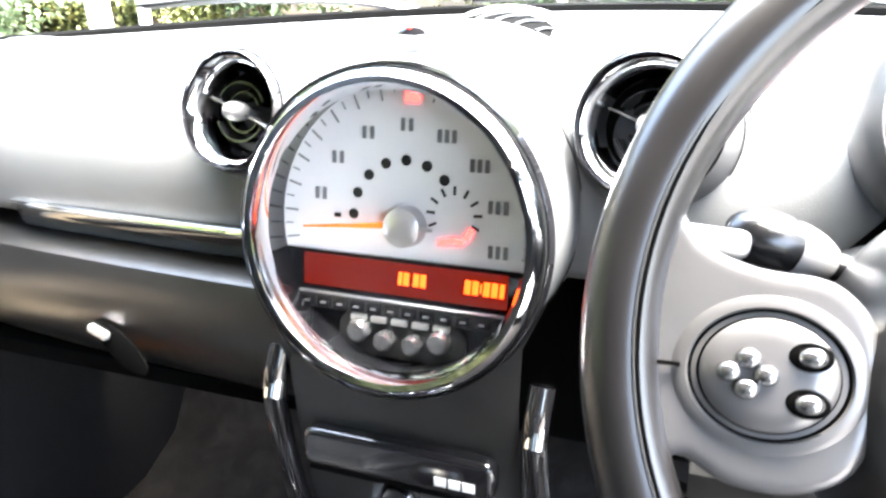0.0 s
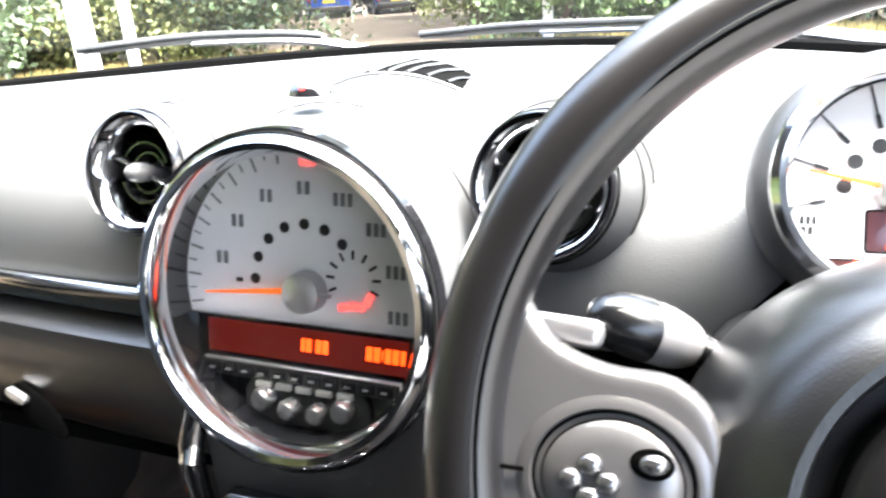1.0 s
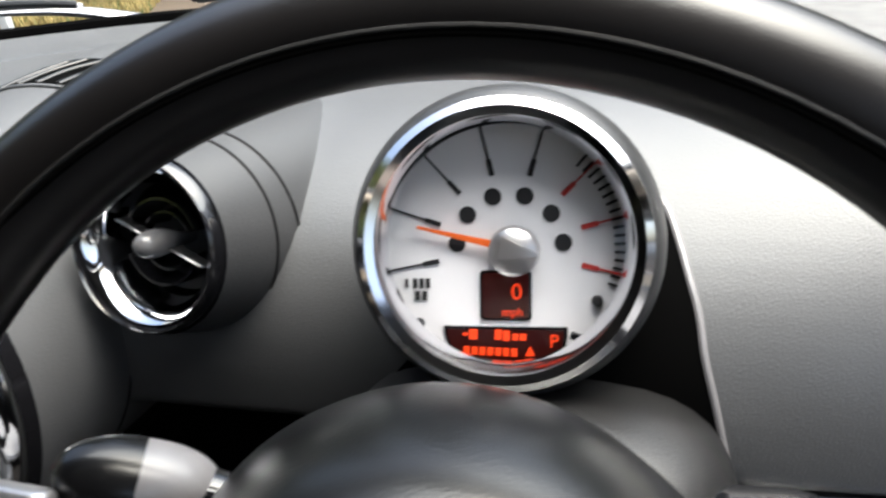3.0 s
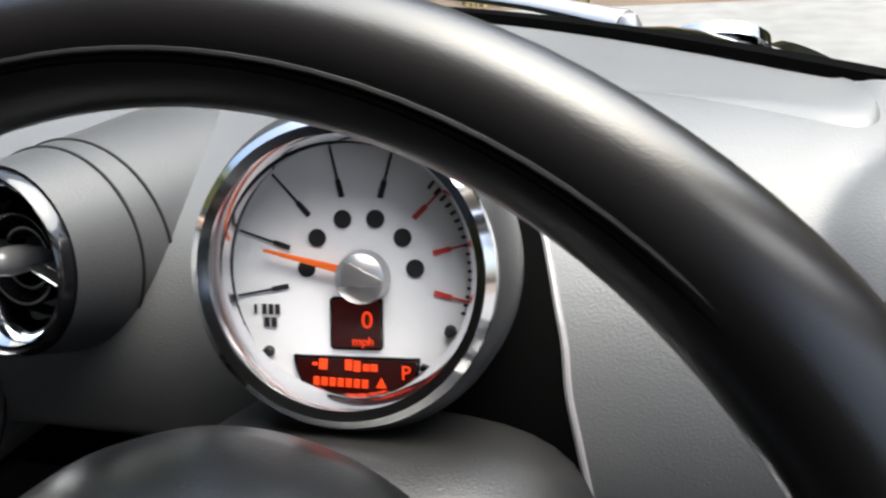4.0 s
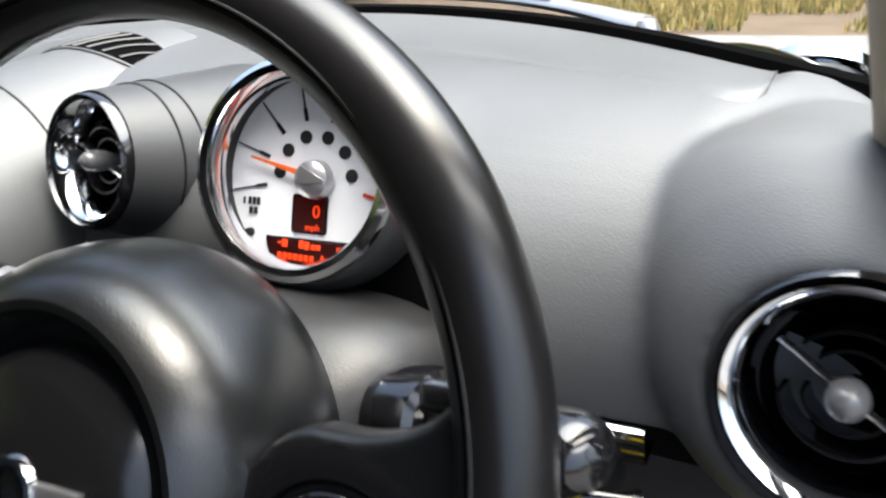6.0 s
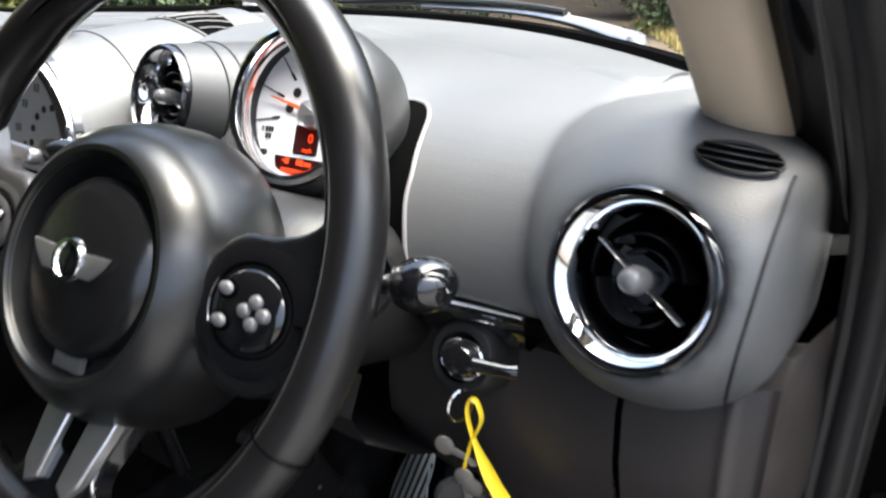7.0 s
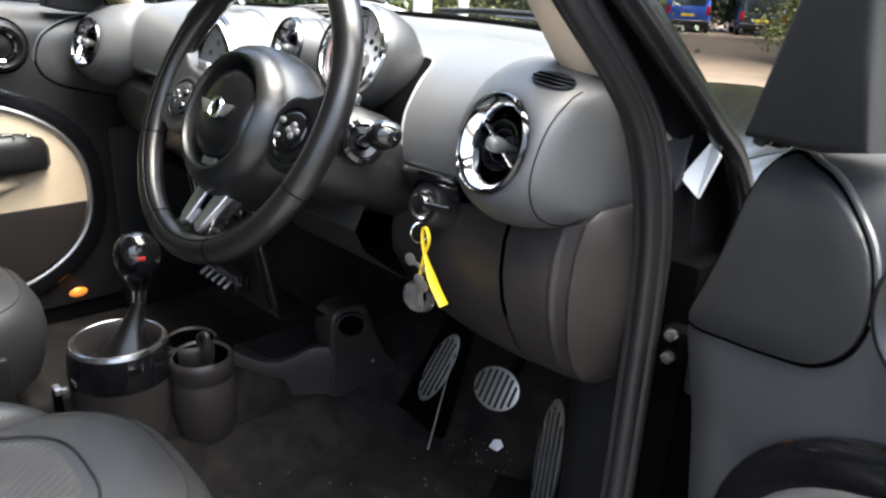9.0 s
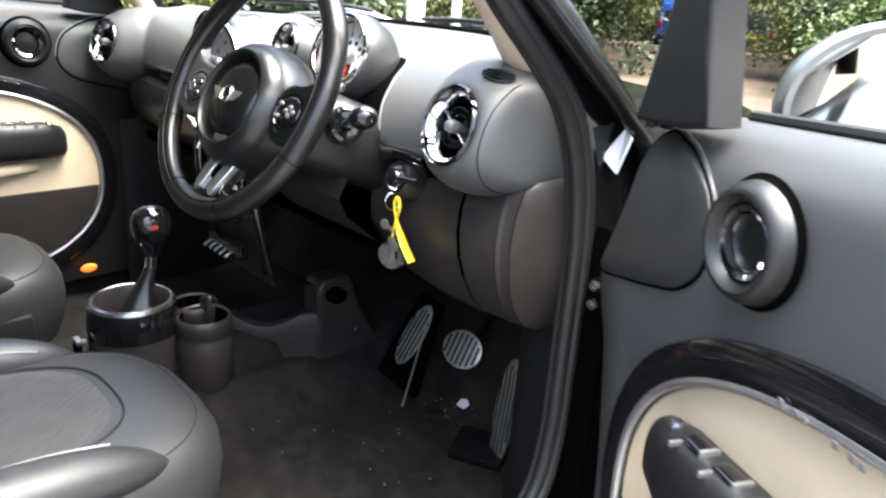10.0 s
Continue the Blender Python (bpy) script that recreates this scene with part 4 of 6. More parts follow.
# ---- steering column and wheel ----
WHEEL = face_frame((0.3480, -0.1753, 1.0252), 27.3, 2.4)
col = thing("steering_column", (0.345, -0.05, 0.93), "dark plastic steering column shroud under the rev counter", "steering column")
loops = []
for y, w, top, foot in ((-0.128, 0.060, 0.990, 0.925), (-0.100, 0.078, 1.008, 0.905), (-0.072, 0.090, 1.019, 0.892), (-0.048, 0.096, 1.021, 0.882), (-0.015, 0.096, 1.008, 0.872), (0.045, 0.096, 0.985, 0.850)):
    lp = []
    for i in range(36):
        a = 2 * math.pi * i / 36
        e = 0.55
        lp.append(Vector((0.347 + w * math.copysign(abs(math.cos(a)) ** e, math.cos(a)), y, (top + foot) / 2 + (top - foot) / 2 * math.copysign(abs(math.sin(a)) ** 0.7, math.sin(a)))))
    loops.append(lp)
part("shroud", rings(loops), "shroud", col)
part("lower_cover", rings([[Vector((x, y, z)) for y, z in ((-0.06, 0.90), (-0.075, 0.87), (-0.06, 0.84), (0.0, 0.79), (0.10, 0.735), (0.2, 0.72))] for x in (0.20, 0.22, 0.30, 0.38, 0.42, 0.44)], closed=False, cap=False), "matt", col)
part("dial_neck", tube([(0.345, 0.05, 0.95), (0.338, 0.075, 1.02)], 0.035, 16), "void", col)
LINE = smooth([(0.383, 0.073, 1.068), (0.397, 0.068, 1.066), (0.408, 0.061, 1.060), (0.414, 0.050, 1.050), (0.419, 0.037, 1.038), (0.4235, 0.023, 1.0257), (0.4265, 0.0124, 1.010), (0.432, -0.002, 0.991), (0.438, -0.009, 0.966), (0.441, -0.010, 0.948)], 5)


def before_pad(x, z, gap):
    """A place in front of the dashboard's skin."""
    ok, p, n, _ = pad.ray_cast(Vector((x, -0.3, max(z, 0.952))) - dash.location, (0, 1, 0))
    return Vector((x, p.y + dash.location.y - gap, z))


part("trim_line", tube([before_pad(q.x, q.z, 0.0008) for q in LINE], 0.0018, 8), "bulb", col, "thin silver trim line")
# Black sheet laid over the dash skin; its colour stands for the niche's shade.
part("niche_shade", rings([[before_pad(q.x - 0.001 - k / 10 * (q.x - 0.335 + 0.9 * max(0.0, 1.052 - q.z)), q.z, 0.0016 + 0.0004 * k) for q in LINE] for k in range(11)], closed=False, cap=False), "void", col)


def stalk(tip, root, label, size, dark, end):
    """A column stalk with a rounded grip, of which the share dark, from its free end, is black."""
    tip, root = Vector(tip), Vector(root)
    st = thing("column_stalk", root, label, "stalk", "column stalks")
    d = tip - root
    part("arm", tube(smooth([root, root + d * 0.4 + Vector((0, -0.004, 0)), root + d * 0.74], 5), [0.009, 0.009, 0.0085, 0.0085, 0.008, 0.008, 0.0085, 0.009, 0.0095, 0.010, 0.0105], 14, flat=0.8), "gloss", st)

    def egg(u0, u1, k):
        pts, rr = [], []
        for i in range(13):
            u = u0 + (u1 - u0) * i / 12
            pts.append(root + d * (0.60 + 0.48 * u))
            rr.append(k * size * max(0.0, 1 - abs(2 * u - 1) ** 2.4) ** 0.5 + 0.0005)
        return tube(pts, rr, 20, flat=0.85)
    part("grip", egg(0.0, 1.0 - dark, 1.0), "bulb", st, "dark silver rounded grip")
    part("grip_end", egg(1.0 - dark, 1.0, 1.03), end, st, "glossy black end")
    part("collar", lathe([(0.027, -0.030), (0.0275, 0.0), (0.026, 0.006), (0.021, 0.008), (0.018, 0.002), (0.010, 0.001)], 32, Matrix.Translation(root) @ d.to_track_quat("Z", "Y").to_matrix().to_4x4()), "gloss", st)
    return st


stalk((0.214, -0.128, 1.046), (0.312, -0.085, 0.998), "indicator stalk with a dark silver grip and a glossy black end", 0.0150, 0.50, "slat")
stalk((0.535, -0.100, 1.012), (0.455, -0.075, 0.985), "wiper stalk with a rounded glossy black end", 0.0185, 0.90, "gloss")


def steering_wheel():
    f = WHEEL
    w = thing("steering_wheel", f.translation, "three-spoke black leather steering wheel with a round airbag boss", "steering wheel")
    R = 0.1795
    n = 120
    loops = []
    for i in range(n):
        a = 2 * math.pi * i / n
        deg = math.degrees(a)
        grip = sum(math.exp(-(((deg - g + 180) % 360 - 180) / 16) ** 2) for g in (38, 142))
        rr = 0.0150 + 0.0014 * grip
        lp = []
        for j in range(20):
            b = 2 * math.pi * j / 20
            q = rr * (1.0 + 0.05 * math.cos(2 * b))
            lp.append(f @ Vector(((R + q * math.cos(b)) * math.cos(a), (R + q * math.cos(b)) * math.sin(a), q * 1.08 * math.sin(b))))
        loops.append(lp)
    rim = part("rim", rings(loops, wrap=True), "leather", w, "grained black leather rim")
    for name, b, r, mat in (("seam", 122, 0.0009, "void"), ("stitching", 115, 0.0006, "stitch"), ("seam", 236, 0.0009, "void")):
        q = radians(b)
        part(name, tube([f @ Vector(((R + 0.0151 * math.cos(q)) * math.cos(a), (R + 0.0151 * math.cos(q)) * math.sin(a), 0.0160 * math.sin(q))) for a in [2 * math.pi * i / 120 for i in range(120)]], r, 6, wrap=True), mat, rim)
    for g in (-24, 204, -68, -112):
        a = radians(g)
        ax = Vector((math.cos(a), math.sin(a), 0))
        part("rim_joint", tube([f @ (ax * (R + 0.0166 * math.cos(b)) + Vector((0, 0, 0.0176 * math.sin(b)))) for b in [2 * math.pi * k / 24 for k in range(24)]], 0.0006, 6, wrap=True), "void", rim)
    c = f @ pose(0.002, -0.0195, -0.009)
    lean = Matrix(((1, 0, 0.12, -0.0032), (0, 1, 0.03, -0.0008), (0, 0, 1, 0), (0, 0, 0, 1)))
    boss = part("airbag_boss", lathe([(0.0655, 0.026), (0.0675, 0.030), (0.071, 0.0305), (0.077, 0.0265), (0.0855, 0.017), (0.0925, 0.002), (0.0970, -0.016), (0.0995, -0.036), (0.098, -0.052), (0.088, -0.068), (0.060, -0.078)], 80, c @ lean), "leather2", w, "soft dark grey airbag cover")
    part("boss_groove", lathe([(0.0535, 0.020), (0.0550, 0.0120), (0.0625, 0.0115), (0.0650, 0.020), (0.0662, 0.028)], 80, c), "void2", boss, "black ring groove")
    disc = part("boss_disc", lathe([(0.0, 0.0335), (0.02, 0.0325), (0.04, 0.029), (0.050, 0.0255), (0.0540, 0.0205)], 80, c), "disc", boss)
    part("glint_bar", slab(rounded(0.026, 0.011, 0.002, cy=-0.0575), 0.004, 0.001, c, z0=0.015), "satin", boss, "small silver airbag plate")
    part("badge_ring", lathe([(0.0085, 0.033), (0.010, 0.036), (0.0125, 0.036), (0.0135, 0.033)], 32, c @ pose(0, 0.002, 0)), "chrome", disc)
    part("badge_centre", lathe([(0.0, 0.0355), (0.008, 0.0345), (0.009, 0.033)], 24, c @ pose(0, 0.002, 0)), "gloss", disc)
    for sgn in (-1, 1):
        part("badge_wing", slab([(sgn * 0.0120, -0.006), (sgn * 0.0120, 0.008), (sgn * 0.035, 0.009), (sgn * 0.031, 0.003), (sgn * 0.026, -0.002), (sgn * 0.021, -0.006)], 0.0026, 0.0006, c, z0=0.0325), "satin", disc, "silver winged badge half")
    # side spokes with switch pods
    for sgn in (-1, 1):
        edge = smooth([(0.086, 0.006, 0), (0.102, 0.022, 0), (0.128, 0.025, 0), (0.150, 0.034, 0), (0.169, 0.056, 0), (0.178, 0.020, 0), (0.178, -0.020, 0), (0.168, -0.066, 0), (0.154, -0.052, 0), (0.134, -0.060, 0), (0.110, -0.060, 0), (0.090, -0.048, 0), (0.083, -0.020, 0)], 4, True)
        # Right spoke, surround and switches take darker materials: their shade put into colour.
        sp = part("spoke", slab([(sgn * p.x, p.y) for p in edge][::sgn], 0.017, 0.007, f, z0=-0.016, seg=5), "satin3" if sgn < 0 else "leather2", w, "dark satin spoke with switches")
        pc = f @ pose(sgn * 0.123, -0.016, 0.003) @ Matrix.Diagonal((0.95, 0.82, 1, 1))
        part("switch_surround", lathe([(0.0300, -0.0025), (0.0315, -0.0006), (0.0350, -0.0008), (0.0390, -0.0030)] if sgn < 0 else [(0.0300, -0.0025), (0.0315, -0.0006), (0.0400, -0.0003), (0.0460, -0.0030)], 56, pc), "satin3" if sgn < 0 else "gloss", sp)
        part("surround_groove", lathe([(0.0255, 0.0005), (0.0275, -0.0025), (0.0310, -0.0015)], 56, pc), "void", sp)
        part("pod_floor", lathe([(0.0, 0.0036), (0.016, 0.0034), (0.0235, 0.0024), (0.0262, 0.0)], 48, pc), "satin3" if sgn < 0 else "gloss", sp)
        for x, y, q in ((-0.0150, 0.0, 0.0050), (-0.0080, 0.0070, 0.0050), (-0.0080, -0.0070, 0.0050), (-0.0010, 0.0, 0.0050)):
            part("switch", lathe([(0.0, 0.0034), (q * 0.5, 0.0030), (q * 0.85, 0.0020), (q, 0.0), (q, -0.002)], 22, pc @ pose(-sgn * x, y, 0.0034)), "satin2" if sgn < 0 else "knob", sp, "silver round switch")
        for y in (0.0105, -0.0105):
            part("switch_socket", lathe([(0.0, 0.0), (0.0062, 0.0004), (0.0068, 0.0)], 24, pc @ pose(-sgn * 0.0145, y, 0.0036) @ Matrix.Diagonal((1.2, 1, 1, 1))), "void", sp)
            part("switch", lathe([(0.0, 0.0036), (0.0024, 0.0032), (0.0042, 0.0018), (0.0047, 0.0)], 22, pc @ pose(-sgn * 0.0152, y, 0.0036) @ Matrix.Diagonal((1.2, 1, 1, 1))), "satin2" if sgn < 0 else "knob", sp, "silver oval switch")
        part("spoke_joint", tube([f @ Vector((sgn * x, -0.016, z)) for x, z in ((0.155, 0.003), (0.163, 0.0032), (0.171, 0.006))], 0.0009, 6), "void", sp)
        if sgn > 0:
            part("paddle", box((0.036, 0.013, 0.010), (0.155, 0.027, -0.028), 0.0045, 3, f @ pose(0, 0, 0, 0, 0, 4)), "satin2", sp, "dark silver shift paddle")
        else:
            part("paddle", box((0.040, 0.012, 0.012), (-0.153, 0.026, -0.022), 0.0055, 4, f @ pose(0, 0, 0, 0, 0, -4)), "satin", sp, "silver shift paddle")
    # lower double spoke
    lm = f @ pose(0, -0.090, -0.024, -17)
    fork = smooth([(-0.034, 0.0, 0), (0.034, 0.0, 0), (0.032, -0.030, 0), (0.030, -0.056, 0), (0.052, -0.086, 0), (0.0, -0.096, 0), (-0.052, -0.086, 0), (-0.030, -0.056, 0), (-0.032, -0.030, 0)], 3, True)
    low = part("lower_spoke", slab([(p.x, p.y) for p in fork], 0.016, 0.006, lm, z0=-0.014, seg=4), "gloss", w, "glossy black lower spoke")
    for sgn in (-1, 1):
        part("silver_strut", slab([(sgn * 0.010, -0.002), (sgn * 0.034, -0.002), (sgn * 0.032, -0.030), (sgn * 0.027, -0.060), (sgn * 0.019, -0.072), (sgn * 0.009, -0.066), (sgn * 0.009, -0.030)][::sgn], 0.007, 0.0035, lm, z0=0.001, seg=4), "satin", low, "satin silver strut")
    part("strut_hole", slab(rounded(0.016, 0.040, 0.0075, cy=-0.028), 0.002, 0.0005, lm, z0=0.002), "void", low)
    return w


M["disc"] = material("badge_disc", (0.008, 0.008, 0.0085), 0.22, vary=0.1, scale=20, bump=0.03, bump_scale=1200, cells=True)
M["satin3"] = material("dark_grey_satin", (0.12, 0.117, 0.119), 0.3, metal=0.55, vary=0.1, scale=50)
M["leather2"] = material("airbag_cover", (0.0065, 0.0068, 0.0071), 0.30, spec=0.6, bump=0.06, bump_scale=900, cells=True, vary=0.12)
steering_wheel()

# ---- ignition and keys ----
ig = thing("ignition_slot", (0.49, 0.0, 0.90), "round ignition slot beside the column with a key fob in it", "ignition")
igm = face_frame((0.492, -0.002, 0.905), 20, 0)
part("collar", lathe([(0.016, 0.002), (0.019, 0.008), (0.025, 0.008), (0.029, 0.002), (0.031, -0.03)], 36, igm), "dark", ig)
part("bezel", lathe([(0.015, 0.0), (0.0165, 0.007), (0.019, 0.009)], 36, igm), "chrome", ig)
fob = thing("key_fob", (0.498, -0.02, 0.90), "black round key fob with a silver edge, in the ignition slot", "key fob")
fm = igm @ pose(0.004, 0.0, 0.012)
part("fob_body", lathe([(0.0, 0.010), (0.012, 0.009), (0.0165, 0.004), (0.017, -0.012)], 32, fm @ Matrix.Diagonal((1, 0.8, 1, 1))), "gloss", fob)
part("fob_edge", tube([fm @ Vector((0.0172 * math.cos(a), 0.0138 * math.sin(a), 0.001)) for a in [2 * math.pi * i / 30 for i in range(30)]], 0.0016, 6, wrap=True), "chrome", fob)
part("fob_tail", tube([fm @ Vector((0.012, 0, 0.004)), fm @ Vector((0.035, 0.002, 0.0)), fm @ Vector((0.042, 0.003, -0.004))], [0.006, 0.005, 0.006], 12), "gloss", fob)

kr = thing("key_bunch", (0.496, -0.016, 0.887), "bunch of keys with a yellow ribbon hanging from the ignition", "keys")
K = Vector((0.499, -0.020, 0.886))
part("split_ring", tube([K + Vector((0.011 * math.cos(a) * 0.4, 0.011 * math.cos(a) * 0.9, -0.012 + 0.013 * math.sin(a))) for a in [2 * math.pi * i / 28 for i in range(28)]], 0.0012, 6, wrap=True), "chrome", kr)
rb = smooth([K + Vector(p) for p in ((0.004, 0.0, -0.066), (0.010, 0, -0.040), (0.018, 0, -0.018), (0.014, 0, -0.004), (0.008, 0, -0.004), (0.006, 0, -0.018), (0.014, 0, -0.042), (0.030, 0, -0.070), (0.048, 0.002, -0.094))], 5)
wd = [0.0032] * len(rb)
for i in range(len(rb)):
    wd[i] = 0.003 if i < len(rb) * 0.72 else 0.003 + 0.0045 * min(1, (i / len(rb) - 0.72) / 0.1)
part("ribbon", tube(rb, wd, 8, flat=0.4), "yellow", kr, "yellow woven ribbon")
part("round_tag", lathe([(0.0, 0.004), (0.019, 0.0035), (0.0225, 0.0), (0.019, -0.0035), (0.0, -0.004)], 30, Matrix.Translation(K + Vector((0.002, 0, -0.098))) @ pose(0, 0, 0, 90, 0, 25)), "satin2", kr, "dark metal round tag")
for x, z, a, l in ((-0.012, -0.050, 70, 0.026), (0.006, -0.072, 10, 0.034), (0.014, -0.078, -18, 0.030)):
    km = Matrix.Translation(K + Vector((x, -0.003, z))) @ pose(0, 0, 0, 90, 0, 10) @ pose(0, 0, 0, 0, 0, a)
    part("key", join(slab([(p.x, p.y) for p in circle(0.008, n=16)], 0.002, 0.0005, km), slab([(-0.003, -0.008), (0.003, -0.008), (0.003, -l), (0.0, -l - 0.003), (-0.003, -l), (-0.0018, -l * 0.7)], 0.002, 0.0004, km)), "alu", kr, "worn metal key")
part("leather_fob", box((0.014, 0.006, 0.030), K + Vector((0.008, 0.003, -0.086)), 0.003), "void", kr)

# ---- pedals and footwell ----
def pedal(name, c, w, h, m, label, ribs, vertical):
    p = thing(name, c, label, "pedal", "pedals")
    pm = Matrix.Translation(c) @ m
    part("plate", slab([(q.x, q.y) for q in circle(w / 2, n=36, ry=h / 2)], 0.005, 0.002, pm), "alu", p, "scratched bare metal plate")
    for i in range(ribs):
        u = (i + 0.5) / ribs * 2 - 1
        if vertical:
            ln = h / 2 * math.sqrt(max(0.05, 1 - (u * 0.95) ** 2)) * 0.86
            part("rubber_rib", box((w / ribs * 0.42, 2 * ln, 0.004), (u * w / 2 * 0.9, 0, 0.0055), 0.001, 1, pm), "rubber", p)
        else:
            ln = w / 2 * math.sqrt(max(0.05, 1 - (u * 0.95) ** 2)) * 0.86
            part("rubber_rib", box((2 * ln, h / ribs * 0.42, 0.004), (0, u * h / 2 * 0.9, 0.0055), 0.001, 1, pm), "rubber", p)
    return p, pm


bp, bpm = pedal("brake_pedal", Vector((0.391, 0.268, 0.493)), 0.088, 0.076, pose(0, 0, 0, 62, 8, 12), "oval bare metal brake pedal with black rubber ribs", 7, True)
part("arm", tube([bpm @ Vector((0, 0.0, -0.004)), bpm @ Vector((0, 0.03, -0.05)), bpm @ Vector((0, 0.20, -0.10))], 0.008, 8), "void", bp)
rp, rpm = pedal("foot_rest", Vector((0.2015, 0.305, 0.4375)), 0.052, 0.152, pose(0, 0, 0, 61, 0, -18) @ pose(0, 0, 0, 0, 28), "long oval metal foot rest with ribs", 5, True)
part("foot_rest_base", slab([(-0.045, -0.12), (0.075, -0.12), (0.020, 0.09), (-0.045, 0.09)], 0.02, 0.006, rpm @ pose(0, 0, -0.024)), "void", rp)
part("edge_strip", tube([(0.217, 0.336, 0.497), (0.269, 0.220, 0.318)], 0.0018, 6), "alu", rp, "thin bright edge strip")
gp, gpm = pedal("accelerator_pedal", Vector((0.504, 0.288, 0.398)), 0.060, 0.21, pose(0, 0, 0, 56, -4, 24) @ pose(0, 0, 0, 0, -32), "long ribbed metal accelerator pedal near the sill", 5, True)
part("pedal_base", box((0.11, 0.085, 0.022), (0, 0, 0), 0.006, 2, Matrix.Translation((0.487, 0.242, 0.322)) @ pose(0, 0, 0, 6, 0, 24)), "glove", gp, "dull grey pedal base plate")

whole("scrap_of_paper", slab([(-0.012, -0.008), (0.006, -0.013), (0.014, 0.003), (0.004, 0.014), (-0.008, 0.009)], 0.005, 0.002, Matrix.Translation((0.343, 0.332, 0.318)) @ pose(0, 0, 0, 24, 12, 30)), "paper", "crumpled pale scrap on the carpet", "litter")

rc = random.Random(3)
crumbs = []
for i in range(46):
    cx, cy = (rc.gauss(0.345, 0.03), rc.gauss(0.30, 0.03)) if i < 26 else (rc.uniform(0.15, 0.5), rc.uniform(-0.1, 0.3))
    q = rc.uniform(0.0012, 0.0032)
    crumbs.append(box((q, q * 0.8, q * 0.6), (cx, cy, 0.319), 0, 1, None))
tagged(finish("crumbs", join(*crumbs), "grit"), "pale crumbs and grit scattered on the carpet", "litter", kind="stuff")

ft = thing("footwell_trim", (0.10, 0.15, 0.45), "dark plastic trim panels closing the tunnel's side", "trim panel")
loops = []
for i in range(17):
    t = i / 16
    x, y = -0.012 + 0.094 * t, -0.03 + 0.165 * t
    top = 0.500 - 0.030 * math.sin(math.pi * min(1, t * 1.3)) - 0.008 * t
    loops.append([Vector((x + d, y - d, z)) for d, z in ((-0.035, top - 0.02), (-0.020, top - 0.004), (-0.008, top), (0.0, top - 0.005), (0.003, top - 0.02), (0.001, 0.42), (0.003, 0.33))])
part("tray_wall", rings(loops, closed=False, cap=False), "warm", ft)
cm = Matrix(((0, 0, 1, 0.03), (1, 0, 0, 0), (0, 1, 0, 0), (0, 0, 0, 1)))
edge = smooth([(0.128, 0.38, 0), (0.128, 0.45, 0), (0.126, 0.535, 0), (0.140, 0.562, 0), (0.175, 0.566, 0), (0.212, 0.556, 0), (0.232, 0.50, 0), (0.262, 0.435, 0), (0.285, 0.39, 0), (0.2, 0.37, 0)], 3, True)
part("corner_box", slab([(p.x, p.y) for p in edge], 0.056, 0.010, cm, seg=4), "warm", ft)
pk = Matrix.Translation((0.0865, 0.170, 0.527)) @ pose(0, 0, 0, 90, 0, 90) @ pose(0, 0, 0, 0, 0, -24)
part("oval_pocket", slab([(p.x, p.y) for p in circle(0.036, n=28, ry=0.024)], 0.002, 0.0005, pk), "void", ft)
part("pocket_lip", tube([pk @ Vector((p.x, p.y, 0.002)) for p in circle(0.036, n=36, ry=0.024)], 0.004, 8, wrap=True), "warm", ft)
part("clip", lathe([(0.0, 0.003), (0.003, 0.002), (0.004, 0.0)], 12, Matrix.Translation((0.087, 0.225, 0.43)) @ pose(0, 0, 0, 0, 90)), "satin", ft)

# ---- centre stack and console ----
cs = thing("centre_stack", (0, 0.0, 0.62), "dark centre stack with a disc slot and chrome side bars", "centre console")
part("panel", rings([[Vector((x, y, z)) for y, z in ((0.06, 0.90), (-0.012, 0.90), (-0.022, 0.86), (-0.022, 0.80), (-0.015, 0.74), (0.0, 0.66), (0.02, 0.58), (0.12, 0.56))] for x in (-0.112, -0.108, -0.06, 0, 0.06, 0.075, 0.08)], closed=False, cap=False), "dark", cs)
part("slot_hood", slab(rounded(0.165, 0.034, 0.010, cx=-0.018, cy=0.0), 0.014, 0.006, face_frame((0, -0.024, 0.792), 8), seg=3), "gloss", cs)
part("slot", box((0.15, 0.004, 0.004), (-0.02, -0.037, 0.775), 0.001), "void", cs)
part("slot_marks", join(*[box((0.0095, 0.001, 0.0075), (0.022 + 0.0115 * i, -0.0392, 0.7885), 0) for i in range(3)]), "white", cs, "unreadable pale figures")
for x in (-0.125, 0.095):
    part("side_bar", tube(smooth([(x, -0.012, 0.872), (x - 0.002, -0.028, 0.83), (x, -0.022, 0.74), (x + 0.002, 0.0, 0.62)], 5), 0.010, 12), "gloss", cs)
    part("bar_cap", tube([(x, -0.020, 0.858), (x - 0.001, -0.032, 0.832)], 0.0085, 12), "chrome", cs, "chrome bar end")
for i in range(4):
    part("toggle_switch", tube([(-0.055 + 0.034 * i, -0.015, 0.728), (-0.055 + 0.034 * i, -0.045, 0.722)], [0.004, 0.0055], 10), "chrome", cs, "chrome toggle")
part("knob", lathe([(0.0, 0.014), (0.012, 0.013), (0.016, 0.008), (0.017, 0.0)], 28, face_frame((-0.02, -0.022, 0.752), 5)), "gloss", cs)

